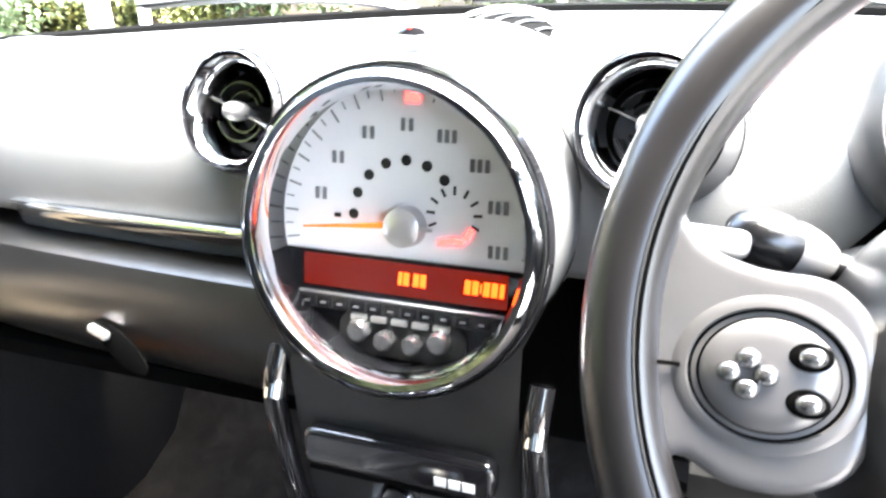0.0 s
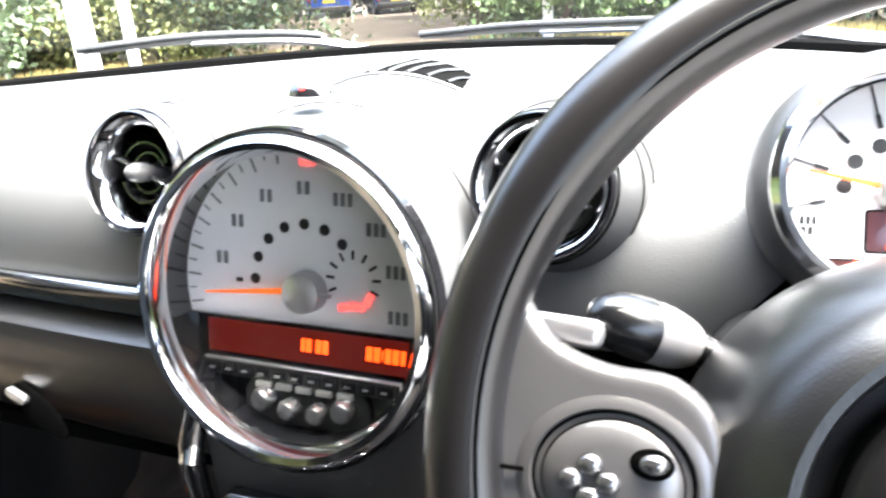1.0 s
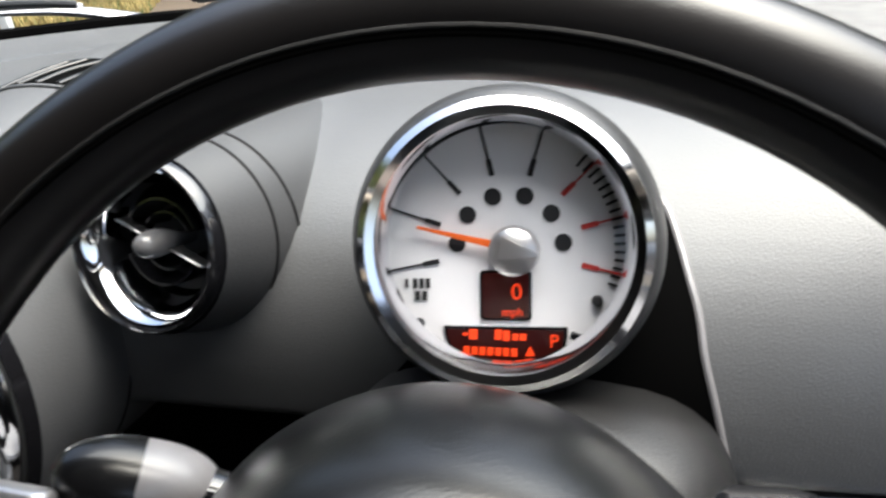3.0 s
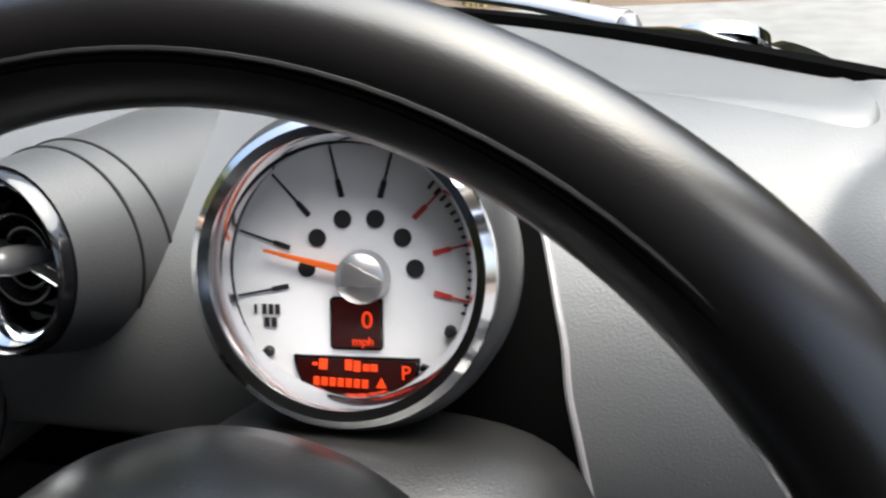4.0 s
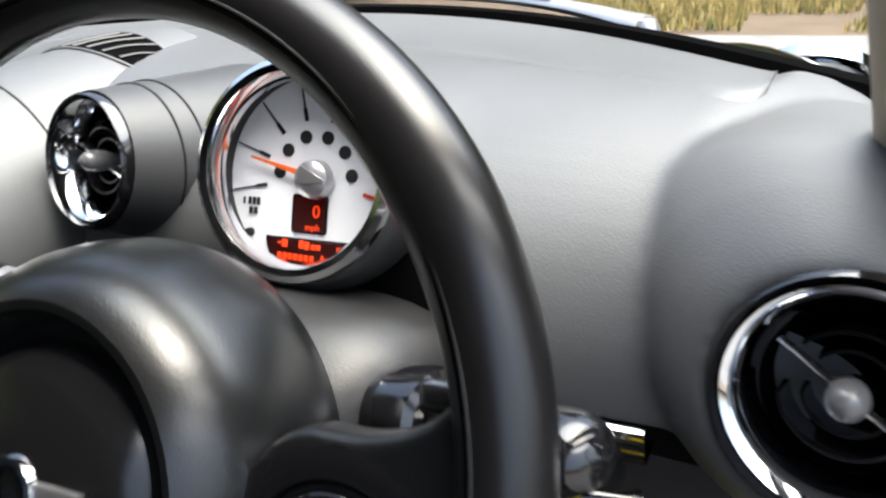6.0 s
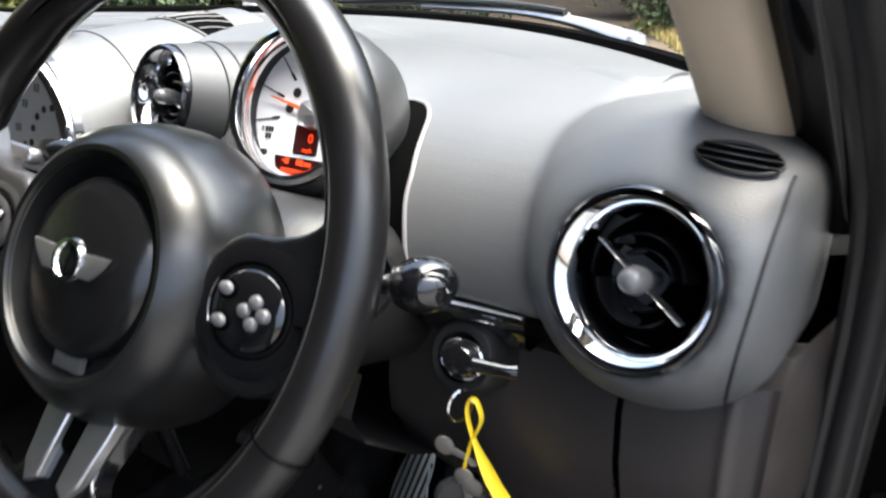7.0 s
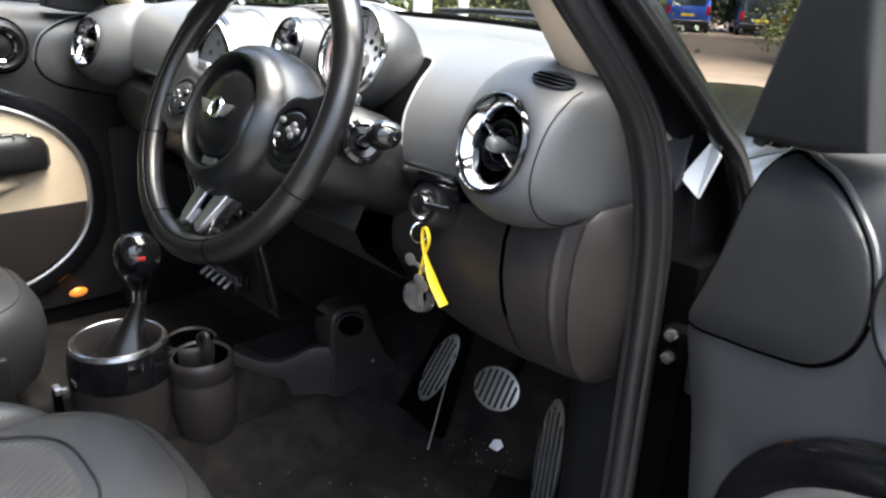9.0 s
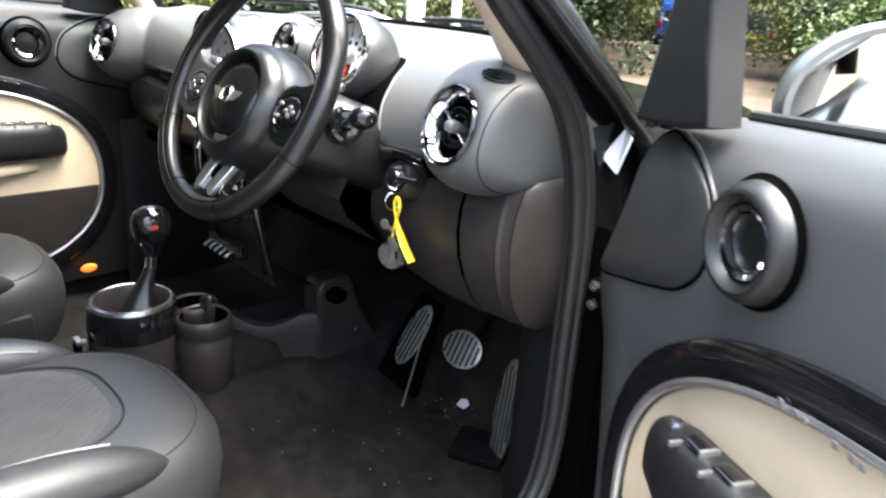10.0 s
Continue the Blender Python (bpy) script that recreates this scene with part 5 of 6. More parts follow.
cc = thing("gear_console", (-0.05, -0.22, 0.31), "dark plastic console with a round gear surround", "centre console")
G = Vector((-0.052, -0.222, 0.0))
part("drum", lathe([(0.082, 0.31), (0.084, 0.50), (0.081, 0.535), (0.078, 0.560), (0.070, 0.566), (0.064, 0.556), (0.060, 0.52), (0.0, 0.515)], 56, Matrix.Translation(G)), "warm", cc)
part("gloss_band", lathe([(0.0845, 0.500), (0.0850, 0.520), (0.0830, 0.545), (0.0800, 0.558)], 56, Matrix.Translation(G)), "gloss", cc)
part("rim", lathe([(0.0795, 0.559), (0.0765, 0.565), (0.073, 0.5665), (0.070, 0.565)], 56, Matrix.Translation(G)), "satin2", cc)
part("tunnel", rings([[Vector((x, y, z)) for x, z in ((-0.15, 0.31), (-0.13, 0.42), (-0.10, 0.455), (-0.02, 0.455), (0.02, 0.42), (0.045, 0.31))] for y in (-1.3, -0.6, -0.2, 0.0, 0.3)], closed=False, cap=False), "carpet", cc)

gs = thing("gear_lever", G + Vector((0, 0, 0.515)), "automatic gear lever with a glossy black knob and leather boot", "gear lever")
kt = Vector((-0.038, -0.177, 0.708))
base = G + Vector((0.0, 0.0, 0.52))
loops = []
for t, w, d in ((0.0, 0.058, 0.046), (0.25, 0.040, 0.034), (0.55, 0.023, 0.021), (0.8, 0.014, 0.013), (1.0, 0.012, 0.011)):
    c = base.lerp(Vector((-0.040, -0.185, 0.628)), t)
    loops.append([c + Vector((w * math.cos(a) * (1 + 0.06 * math.sin(5 * a) * (1 - t)), d * math.sin(a) * (1 + 0.06 * math.sin(5 * a + 1) * (1 - t)), 0.004 * math.sin(3 * a) * (1 - t))) for a in [2 * math.pi * i / 32 for i in range(32)]])
part("boot", rings(loops), "leather", gs, "creased black leather boot")
part("collar", tube([(-0.040, -0.185, 0.625), (-0.0395, -0.182, 0.652)], 0.0115, 18), "chrome", gs, "chrome collar")
loops = []
for z, r, dx in ((0.650, 0.014, 0), (0.660, 0.017, 0), (0.670, 0.022, 0.001), (0.684, 0.0285, 0.002), (0.702, 0.0335, 0.003), (0.720, 0.0340, 0.003), (0.736, 0.029, 0.003), (0.746, 0.019, 0.003), (0.750, 0.008, 0.003)):
    loops.append([Vector((kt.x + dx + r * 0.92 * math.cos(a), kt.y - 0.004 + r * 1.1 * math.sin(a), z)) for a in [2 * math.pi * i / 28 for i in range(28)]])
kb = part("knob", rings(loops), "gloss", gs, "glossy black knob")
part("knob_badge", slab(rounded(0.012, 0.007, 0.002), 0.0015, 0.0004, Matrix.Translation((-0.0035, -0.186, 0.716)) @ pose(0, 0, 0, 90, 0, 75)), "tail", kb, "small red and silver badge")

def cup(c, r, top, label):
    u = thing("cup_holder", (c[0], c[1], 0.31), label, "cup holder", "cup holders")
    m = Matrix.Translation((c[0], c[1], 0))
    part("outer", lathe([(r * 0.86, 0.372), (r * 1.00, 0.392), (r * 1.06, 0.425), (r * 1.07, 0.455), (r * 1.03, 0.482), (r * 0.985, 0.488), (r * 0.985, 0.492), (r * 1.02, 0.497), (r * 1.04, top - 0.014), (r * 1.01, top - 0.004), (r * 0.95, top), (r * 0.88, top - 0.004)], 44, m), "warm", u)
    part("inner", lathe([(r * 0.88, top - 0.004), (r * 0.84, top - 0.06), (r * 0.80, top - 0.09), (0.0, top - 0.092)], 44, m), "void", u)
    part("band", lathe([(r * 0.865, 0.370), (r * 0.885, 0.374), (r * 0.895, 0.379)], 44, m), "satin2", u)
    part("foot", lathe([(r * 0.84, 0.30), (r * 0.84, 0.371)], 44, m), "void", u)
    return u


CUPS = [cup((0.022, -0.112), 0.053, 0.530, "round dark plastic cup holder beside the tunnel"),
        cup((-0.045, -0.10), 0.046, 0.530, "round dark plastic cup holder under the stack")]
hk = thing("console_hook", (0.0, -0.09, 0.53), "small dark clip between the cup holders", "clip")
part("clip", tube(smooth([(0.0, -0.10, 0.50), (-0.006, -0.10, 0.545), (0.012, -0.095, 0.555), (0.016, -0.10, 0.53)], 5), 0.006, 8), "dark", hk)
tg = thing("switch_row", (0.03, -0.02, 0.62), "row of chrome toggle switches under the stack", "switches")
part("bezel", box((0.12, 0.03, 0.035), (-0.010, -0.03, 0.652), 0.008), "gloss", tg)
for i in range(5):
    part("toggle", tube([(-0.055 + 0.022 * i, -0.045, 0.655), (-0.055 + 0.022 * i, -0.060, 0.645)], [0.003, 0.0042], 10), "satin2", tg)
# handbrake-side chrome bits by the seat
sb = thing("seat_rail_cap", (-0.03, -0.31, 0.46), "bright metal buckle cap beside the seat", "buckle")
part("cap", box((0.026, 0.012, 0.012), (-0.045, -0.325, 0.506), 0.004), "satin", sb)
part("button", lathe([(0.0, 0.006), (0.005, 0.005), (0.006, 0.0)], 18, Matrix.Translation((-0.030, -0.318, 0.508))), "satin", sb)
part("strap", box((0.02, 0.012, 0.08), (-0.05, -0.325, 0.465), 0.003), "void", sb)


for o in (cc, gs, hk):
    o.location += Vector((0.015, 0.0, 0.008))
for o in CUPS:
    o.location += Vector((0.015, 0.0, 0.008))


# ---- seats ----
def seat(cx, label):
    s = thing("seat", (cx, -0.6, 0.31), label, "car seat", "front seats")

    def plan(q, hw, hl, cy, n=64, e=3.2):
        return [(q * hw * math.copysign(abs(math.cos(a)) ** (2 / e), math.cos(a)), cy + q * hl * math.copysign(abs(math.sin(a)) ** (2 / e), math.sin(a))) for a in [2 * math.pi * i / n for i in range(n)]]

    def top(x, y):
        t = (y + 1.0) / 0.72
        return 0.603 - 0.020 * t * t + 0.012 * math.cos(min(1.4, abs(x) / 0.215 * 1.4))

    def cushion(hw, hl, cy, steps, lift=0.0):
        loops = []
        for q, drop in steps:
            loops.append([Vector((cx + x, y, top(x, y) - drop + lift)) for x, y in plan(q, hw, hl, cy)])
        return rings(loops)

    cu = part("cushion", cushion(0.222, 0.385, -0.645, ((0.05, 0), (0.3, 0), (0.6, 0), (0.8, 0.002), (0.9, 0.010), (0.96, 0.026), (0.99, 0.05), (1.0, 0.085), (0.985, 0.13), (0.95, 0.17))), "seat", s, "smooth black leather seat cushion")
    part("cushion_centre", cushion(0.150, 0.33, -0.72, ((0.05, -0.004), (0.5, -0.004), (0.85, -0.003), (0.96, 0.0), (1.0, 0.006))), "cloth", s, "ribbed dark cloth seat centre")
    part("centre_piping", tube([Vector((cx + x, y, top(x, y) + 0.001)) for x, y in plan(1.012, 0.150, 0.33, -0.72)], 0.0018, 6, wrap=True), "matt", s)
    for sg in (-1, 1):
        bol = smooth([(cx + sg * 0.190, -1.0, 0.615), (cx + sg * 0.186, -0.75, 0.612), (cx + sg * 0.182, -0.52, 0.600), (cx + sg * 0.172, -0.375, 0.570)], 12)
        rad = [max(0.002, 0.044 * (1 - (i / (len(bol) - 1)) ** 7) ** 0.5 - 0.008 * (i / (len(bol) - 1)) ** 2) for i in range(len(bol))]
        part("front_seam", tube([Vector((cx + x, y, top(x, y) - 0.012)) for x, y in plan(0.912, 0.222, 0.385, -0.645) if y > -0.5], 0.0011, 5), "matt", s) if sg > 0 else None
        bo = part("bolster", tube(bol, rad, 16), "seat", s, "padded leather side bolster")
        part("stitching", tube([q + Vector((-sg * 0.026, 0.0, 0.034 - 0.012 * (i / len(bol)) ** 2)) for i, q in enumerate(bol[:-6])], 0.0013, 5), "thread", bo, "pale stitched seam")
        part("side_cover", box((0.03, 0.62, 0.13), (cx + sg * 0.195, -0.67, 0.45), 0.012), "dark", s)
    loops = []
    for z, w, y, d in ((0.58, 0.42, -1.0, 0.09), (0.75, 0.46, -1.05, 0.10), (1.0, 0.46, -1.12, 0.09), (1.12, 0.38, -1.16, 0.07), (1.16, 0.28, -1.17, 0.04)):
        loops.append([Vector((cx + w / 2 * math.copysign(abs(math.cos(a)) ** 0.6, math.cos(a)), y + d * math.copysign(abs(math.sin(a)) ** 0.6, math.sin(a)), z)) for a in [2 * math.pi * i / 32 for i in range(32)]])
    part("backrest", rings(loops), "seat", s)
    part("head_restraint", box((0.24, 0.09, 0.16), (cx, -1.19, 1.26), 0.035, 4), "seat", s)
    part("runner", box((0.03, 0.6, 0.06), (cx - 0.18, -0.65, 0.35), 0.005), "void", s)
    part("runner", box((0.03, 0.6, 0.06), (cx + 0.18, -0.65, 0.35), 0.005), "void", s)
    return s


seat(0.322, "driver's seat in black leather with ribbed cloth centre and pale stitching")
seat(-0.395, "passenger's seat in black leather with ribbed cloth centre")


# ---- doors ----
def door(m, label, flip, name, full):
    d = thing(name, m @ Vector((0.4, 0.03, 0.35)), label, "car door", kind="structure")

    def put(nm, bm, mat, parent=None, lb="", angle=40):
        bm.transform(m)
        return part(nm, bm, mat, parent or d, lb, angle)

    # x along the door from its hinge, y outward, z up: inner face at y = 0
    up = pose(0, 0, 0, 90)

    def belt(u):
        return 1.064 + 0.075 * max(0.0, u)

    def skin(u, z):
        """How far the trim curves away from its flat face."""
        h = max(0.0, (z - belt(u) + 0.060) / 0.060)
        lo = max(0.0, (0.88 - z) / 0.1)
        return 0.030 * h ** 2.2 + 0.022 * max(0.0, (z - 0.90) / 0.17) ** 2 + 0.006 * min(1.0, lo) ** 2

    front = smooth([(-0.014, 1.064, 0), (-0.034, 1.0, 0), (-0.044, 0.955, 0), (-0.060, 0.905, 0), (-0.074, 0.862, 0), (-0.060, 0.80, 0), (-0.045, 0.74, 0), (-0.02, 0.60, 0), (0.0, 0.36, 0)], 4)
    loops = []
    for p in front:
        row = [Vector((p.x + 0.004, 0.055, p.y)), Vector((p.x, 0.030 + skin(p.x, p.y) * 0.5, p.y)), Vector((p.x + 0.003, 0.010 + skin(p.x, p.y), p.y)), Vector((p.x + 0.012, skin(p.x, p.y), p.y))]
        for k in range(1, 25):
            u = p.x + 0.012 + (1.0 - p.x - 0.012) * k / 24
            z = p.y + (belt(u) - belt(0)) * max(0.0, (p.y - 0.80) / 0.264)
            row.append(Vector((u, skin(u, z), z)))
        loops.append(row)
    loops.insert(0, [Vector((v.x, max(v.y, 0.05) + 0.022, v.z + 0.004)) for v in loops[0]])
    # The passenger's trim takes a darker material, standing for the shade on that side.
    trim = put("inner_trim", rings(loops, closed=False, cap=False), "doortrim" if full else "dark", None, "grey grained door trim" if full else "grained door trim, its shade put into a darker colour", 60)
    put("outer_skin", slab([(-0.06, 1.05), (-0.08, 0.6), (-0.04, 0.36), (1.02, 0.36), (1.05, 0.70), (1.02, 1.10)], 0.05, 0.01, pose(0, 0.16, 0) @ up), "paint", None, "glossy black door skin")
    put("door_core", box((1.02, 0.06, 0.66), (0.48, 0.090, 0.70), 0.01), "void")
    put("window_seal", tube([(0.07, 0.074, belt(0.07) + 0.006), (0.5, 0.074, belt(0.5) + 0.006), (1.0, 0.074, belt(1.0) + 0.006)], 0.007, 8), "rubber")
    # front insert
    ins = smooth([(-0.008, 1.040, 0), (0.035, 1.042, 0), (0.080, 1.030, 0), (0.118, 1.004, 0), (0.136, 0.965, 0), (0.130, 0.930, 0), (0.100, 0.903, 0), (0.055, 0.888, 0), (0.0, 0.874, 0), (-0.060, 0.864, 0), (-0.044, 0.91, 0), (-0.026, 0.96, 0)], 4, True)
    mid = Vector((0.045, 0.955, 0))

    def ins_loop(q, off):
        out = []
        for p in ins:
            c = mid + (p - mid) * q
            out.append(Vector((c.x, skin(c.x, c.y) + off, c.y)))
        return out
    put("front_insert", rings([ins_loop(1.0, 0.002), ins_loop(0.985, -0.003), ins_loop(0.95, -0.0045), ins_loop(0.6, -0.004), ins_loop(0.25, -0.0035), ins_loop(0.03, -0.0035)]), "insert", None, "dark leather-look insert")
    put("insert_seam", tube(ins_loop(1.012, 0.0), 0.0022, 6, wrap=True), "void")
    put("insert_lip", tube(ins_loop(1.04, 0.001)[3:18], 0.0032, 8), "doortrim")
    # loudspeaker
    sx, sz = 0.205, 0.990
    sf = pose(sx, -0.012, sz) @ up @ Matrix.Diagonal((0.92, 0.96, 1, 1))
    put("speaker_groove", lathe([(0.056, -0.004), (0.0600, -0.0095), (0.063, -0.011)], 56, sf), "void")
    spk = put("loudspeaker", lathe([(0.036, -0.002), (0.040, 0.009), (0.045, 0.0135), (0.050, 0.012), (0.0555, 0.004), (0.058, -0.012)], 56, sf), "dark", None, "round loudspeaker with a chrome-lined cup")
    put("speaker_cup", lathe([(0.0, -0.010), (0.02, -0.010), (0.031, -0.006), (0.0375, 0.004)], 48, sf), "gloss", spk)
    put("speaker_ring", lathe([(0.0275, -0.005), (0.029, 0.003), (0.0335, 0.005), (0.0370, 0.001)], 48, sf), "chrome", spk, "chrome ring")
    put("speaker_grille", lathe([(0.0, 0.003), (0.012, 0.0015), (0.0262, -0.004)], 36, sf), "void2", spk)
    # sweep: gloss black band, silver edge, beige panel, armrest
    ex, ez, ew, eh = 0.49, 0.65, 0.42, 0.235

    def ell(k, j=0.0, n=72):
        return [Vector((ex + (ew + k) * math.copysign(abs(math.cos(a)) ** 0.8, math.cos(a)), j, ez + (eh + k) * math.copysign(abs(math.sin(a)) ** 0.85, math.sin(a)))) for a in [2 * math.pi * i / n for i in range(n)]]
    put("black_sweep", rings([ell(0.050, 0.004), ell(0.048, -0.006), ell(0.030, -0.012), ell(0.012, -0.010), ell(0.006, 0.0)], cap=False), "gloss", None, "gloss black oval surround")
    put("silver_sweep", tube(ell(0.009, -0.007), 0.0055, 8, wrap=True), "satin", None, "silver oval edging")
    put("beige_panel", slab([(p.x, p.z) for p in ell(0.004)], 0.010, 0.004, pose(0, 0.008, 0) @ up, seg=3), "beige", None, "smooth beige leather panel")
    low = [(p.x, p.z) for p in ell(0.0) if p.z < ez - 0.012]
    if len(low) > 3:
        put("map_pocket", slab(sorted(low, key=lambda q: math.atan2(q[1] - ez + 0.1, q[0] - ex)), 0.02, 0.004, pose(0, 0.010, 0) @ up), "warm", None, "dark map pocket")
    loops = []
    for x, w, h, z in ((0.140, 0.004, 0.006, 0.742), (0.143, 0.022, 0.024, 0.745), (0.155, 0.040, 0.038, 0.750), (0.20, 0.056, 0.046, 0.757), (0.30, 0.062, 0.048, 0.760), (0.45, 0.060, 0.045, 0.752), (0.65, 0.056, 0.043, 0.738), (0.83, 0.05, 0.04, 0.722), (0.885, 0.025, 0.024, 0.715), (0.89, 0.004, 0.005, 0.715)):
        loops.append([Vector((x, -0.002 - w * (0.5 + 0.5 * math.copysign(abs(math.cos(a)) ** 0.75, math.cos(a))), z + h * math.copysign(abs(math.sin(a)) ** 0.75, math.sin(a)))) for a in [2 * math.pi * i / 28 for i in range(28)]])
    ar = put("armrest", rings(loops), "dark", None, "black soft armrest with window switches")
    put("grab_handle", tube(smooth([(0.22, 0.0, 0.690), (0.28, -0.020, 0.688), (0.45, -0.026, 0.684), (0.66, -0.020, 0.676), (0.74, 0.0, 0.672)], 5), 0.017, 12), "beige", None, "beige grab handle under the armrest")
    for i, x in enumerate((0.228, 0.275, 0.322)):
        put("window_switch", box((0.030, 0.020, 0.010), (x, -0.036, 0.803 + 0.001 * i), 0.004, 3), "gloss", ar)
        put("switch_edge", box((0.004, 0.021, 0.012), (x + 0.016, -0.036, 0.8045 + 0.001 * i), 0.0015), "satin", ar, "silver switch edge")
        put("switch_edge", box((0.003, 0.014, 0.006), (x - 0.012, -0.052, 0.800 + 0.001 * i), 0.001), "satin", ar)
    put("switch_knob", lathe([(0.0, 0.006), (0.006, 0.0055), (0.009, 0.0)], 18, pose(0.185, -0.032, 0.797)), "satin2", ar)
    for x in (0.285, 0.303, 0.312, 0.345, 0.362, 0.371):
        put("pull_mark", box((0.006, 0.002, 0.006), (x, -0.0135, ez + eh - 0.003), 0.0006), "satin")
    # window frame, sail panel, pane
    put("sail_panel", slab([(-0.030, 1.054), (0.060, 1.060), (0.104, 1.070), (0.090, 1.13), (0.079, 1.178), (0.072, 1.34), (0.045, 1.34), (0.008, 1.17), (-0.011, 1.113)], 0.040, 0.008, pose(0, 0.036, 0) @ up, seg=4), "matt", None, "matt black sail panel at the window's front corner")
    fr = smooth([(-0.042, 0.040, 1.05), (0.008, 0.036, 1.16), (0.075, 0.022, 1.29), (0.16, 0.004, 1.375), (0.36, -0.025, 1.47), (0.75, -0.03, 1.49), (0.98, 0.0, 1.46), (1.0, 0.05, 1.06)], 6)
    put("window_frame", tube(fr, 0.017, 10), "paint")
    put("frame_seal", tube([p + Vector((0.004, -0.018, -0.004)) for p in fr], 0.006, 8), "rubber")
    gl = put("pane", rings([[Vector((0.06, 0.074, 1.065)), Vector((0.5, 0.074, 1.10)), Vector((0.99, 0.072, 1.135))], [Vector((0.15, 0.045, 1.25)), Vector((0.5, 0.03, 1.25)), Vector((0.985, 0.03, 1.25))], [Vector((0.42, -0.008, 1.455)), Vector((0.6, -0.012, 1.47)), Vector((0.975, 0.0, 1.45))]], closed=False, cap=False), "glass", None, "clear side window")
    gl.visible_shadow = False
    # mirror
    mt = radians(25)
    mm = Matrix(((math.sin(mt), 0, math.cos(mt), 0.085), (math.cos(mt), 0, -math.sin(mt), 0.215), (0, 1, 0, 1.088), (0, 0, 0, 1))) @ Matrix.Diagonal((1.0, 0.82, 1.0, 1))
    mir = put("door_mirror", lathe([(0.0, -0.085), (0.05, -0.075), (0.088, -0.045), (0.106, -0.01), (0.110, 0.018), (0.104, 0.030), (0.096, 0.026)], 48, mm), "satin4", None, "silver rounded door mirror shell")
    put("mirror_glass", lathe([(0.0, 0.0215), (0.05, 0.0215), (0.098, 0.0215)], 48, mm), "mirror", mir, "mirror glass")
    put("mirror_foot", tube([(0.055, 0.075, 1.045), (0.062, 0.12, 1.048), (0.07, 0.17, 1.06)], [0.022, 0.020, 0.020], 14), "satin4", mir)
    return d


M["insert"] = material("door_insert", (0.027, 0.0272, 0.0278), 0.4, spec=0.6, bump=0.15, bump_scale=700, cells=True, vary=0.15, scale=12)
M["satin4"] = material("silver_paint", (0.22, 0.23, 0.24), 0.3, metal=0.6, coat=0.6, vary=0.05)
PHI = radians(62)
DM = Matrix(((math.sin(PHI), math.cos(PHI), 0, 0.885), (-math.cos(PHI), math.sin(PHI), 0, 0.019), (0, 0, 1, 0), (0, 0, 0, 1)))
door(DM, "open driver's door with beige panel, armrest and loudspeaker", False, "door_1", True)
PM = Matrix(((0, -1, 0, -0.705), (-1, 0, 0, 0.02), (0, 0, 1, 0), (0, 0, 0, 1)))
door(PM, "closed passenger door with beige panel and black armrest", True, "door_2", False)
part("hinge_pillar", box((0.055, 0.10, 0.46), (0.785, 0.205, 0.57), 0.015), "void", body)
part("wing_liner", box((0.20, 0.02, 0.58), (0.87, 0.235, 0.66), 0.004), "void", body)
hg = thing("door_hinge", (0.775, 0.133, 0.786), "black painted door hinge with bolt heads", "hinge", kind="structure")
part("leaf", box((0.08, 0.03, 0.045), (0.80, 0.14, 0.785), 0.008), "void", hg)
part("pin", lathe([(0.009, -0.04), (0.010, -0.036), (0.010, 0.036), (0.0, 0.04)], 16, Matrix.Translation((0.812, 0.122, 0.785))), "dark", hg)
for dz in (-0.014, 0.014):
    part("bolt", lathe([(0.0, 0.008), (0.007, 0.007), (0.009, 0.0)], 6, Matrix.Translation((0.775, 0.125, 0.786 + dz)) @ pose(0, 0, 0, 90)), "satin2", hg)
# A white plate stands in for the sky's reflection on the glossy pillar foot.
am = thing("pillar_reflection", (0.775, 0.15, 0.97), "white patch standing for a reflection on the black door pillar", "trim")
plate = [Vector((0.767, 0.160, 1.024)), Vector((0.788, 0.142, 1.012)), Vector((0.765, 0.148, 0.951)), Vector((0.744, 0.137, 0.974))]
centre = sum(plate, Vector()) / 4
plate = [centre + (q - centre) * 0.86 for q in plate]
part("plate", rings([plate, [q + Vector((0.001, 0.004, -0.002)) for q in plate]]), "white", am)

# door seal round the driver's opening
SEAL = [(0.66, -0.212, 1.33), (0.695, -0.102, 1.235), (0.715, -0.042, 1.16), (0.728, 0.031, 1.085), (0.733, 0.074, 1.03), (0.735, 0.106, 0.95), (0.735, 0.122, 0.85), (0.735, 0.124, 0.68), (0.735, 0.118, 0.52), (0.74, 0.076, 0.43), (0.745, -0.024, 0.405), (0.745, -0.9, 0.405)]
sl = thing("door_seal", (0.735, 0.0, 0.42), "black rubber door seal round the driver's door opening", "seal", kind="structure")
pts = smooth(SEAL, 6)
part("bulb", tube(pts, 0.0120, 12), "rubber", sl)
part("lip", tube([p + Vector((-0.0125, -0.005, 0.0)) for p in pts], 0.0058, 8), "rubber", sl)
part("carrier", tube([p + Vector((0.0105, 0.010, 0.002)) for p in pts], 0.0085, 10), "rubber", sl)
RAIL = [(0.690, -0.345, 1.44), (0.727, -0.179, 1.30), (0.753, -0.062, 1.20), (0.777, 0.054, 1.10), (0.790, 0.120, 1.043), (0.796, 0.180, 0.99), (0.800, 0.215, 0.90), (0.800, 0.22, 0.70)]
inner = [p + Vector((0.012, 0.012, 0.0)) for p in smooth([(0.610, -0.335, 1.44), (0.668, -0.185, 1.31)] + SEAL[1:5] + [(0.735, 0.106, 0.95), (0.735, 0.124, 0.70)], 5)]
outer = [p + Vector((-0.012, 0.010, 0.0)) for p in smooth(RAIL, 5)]
loops = []
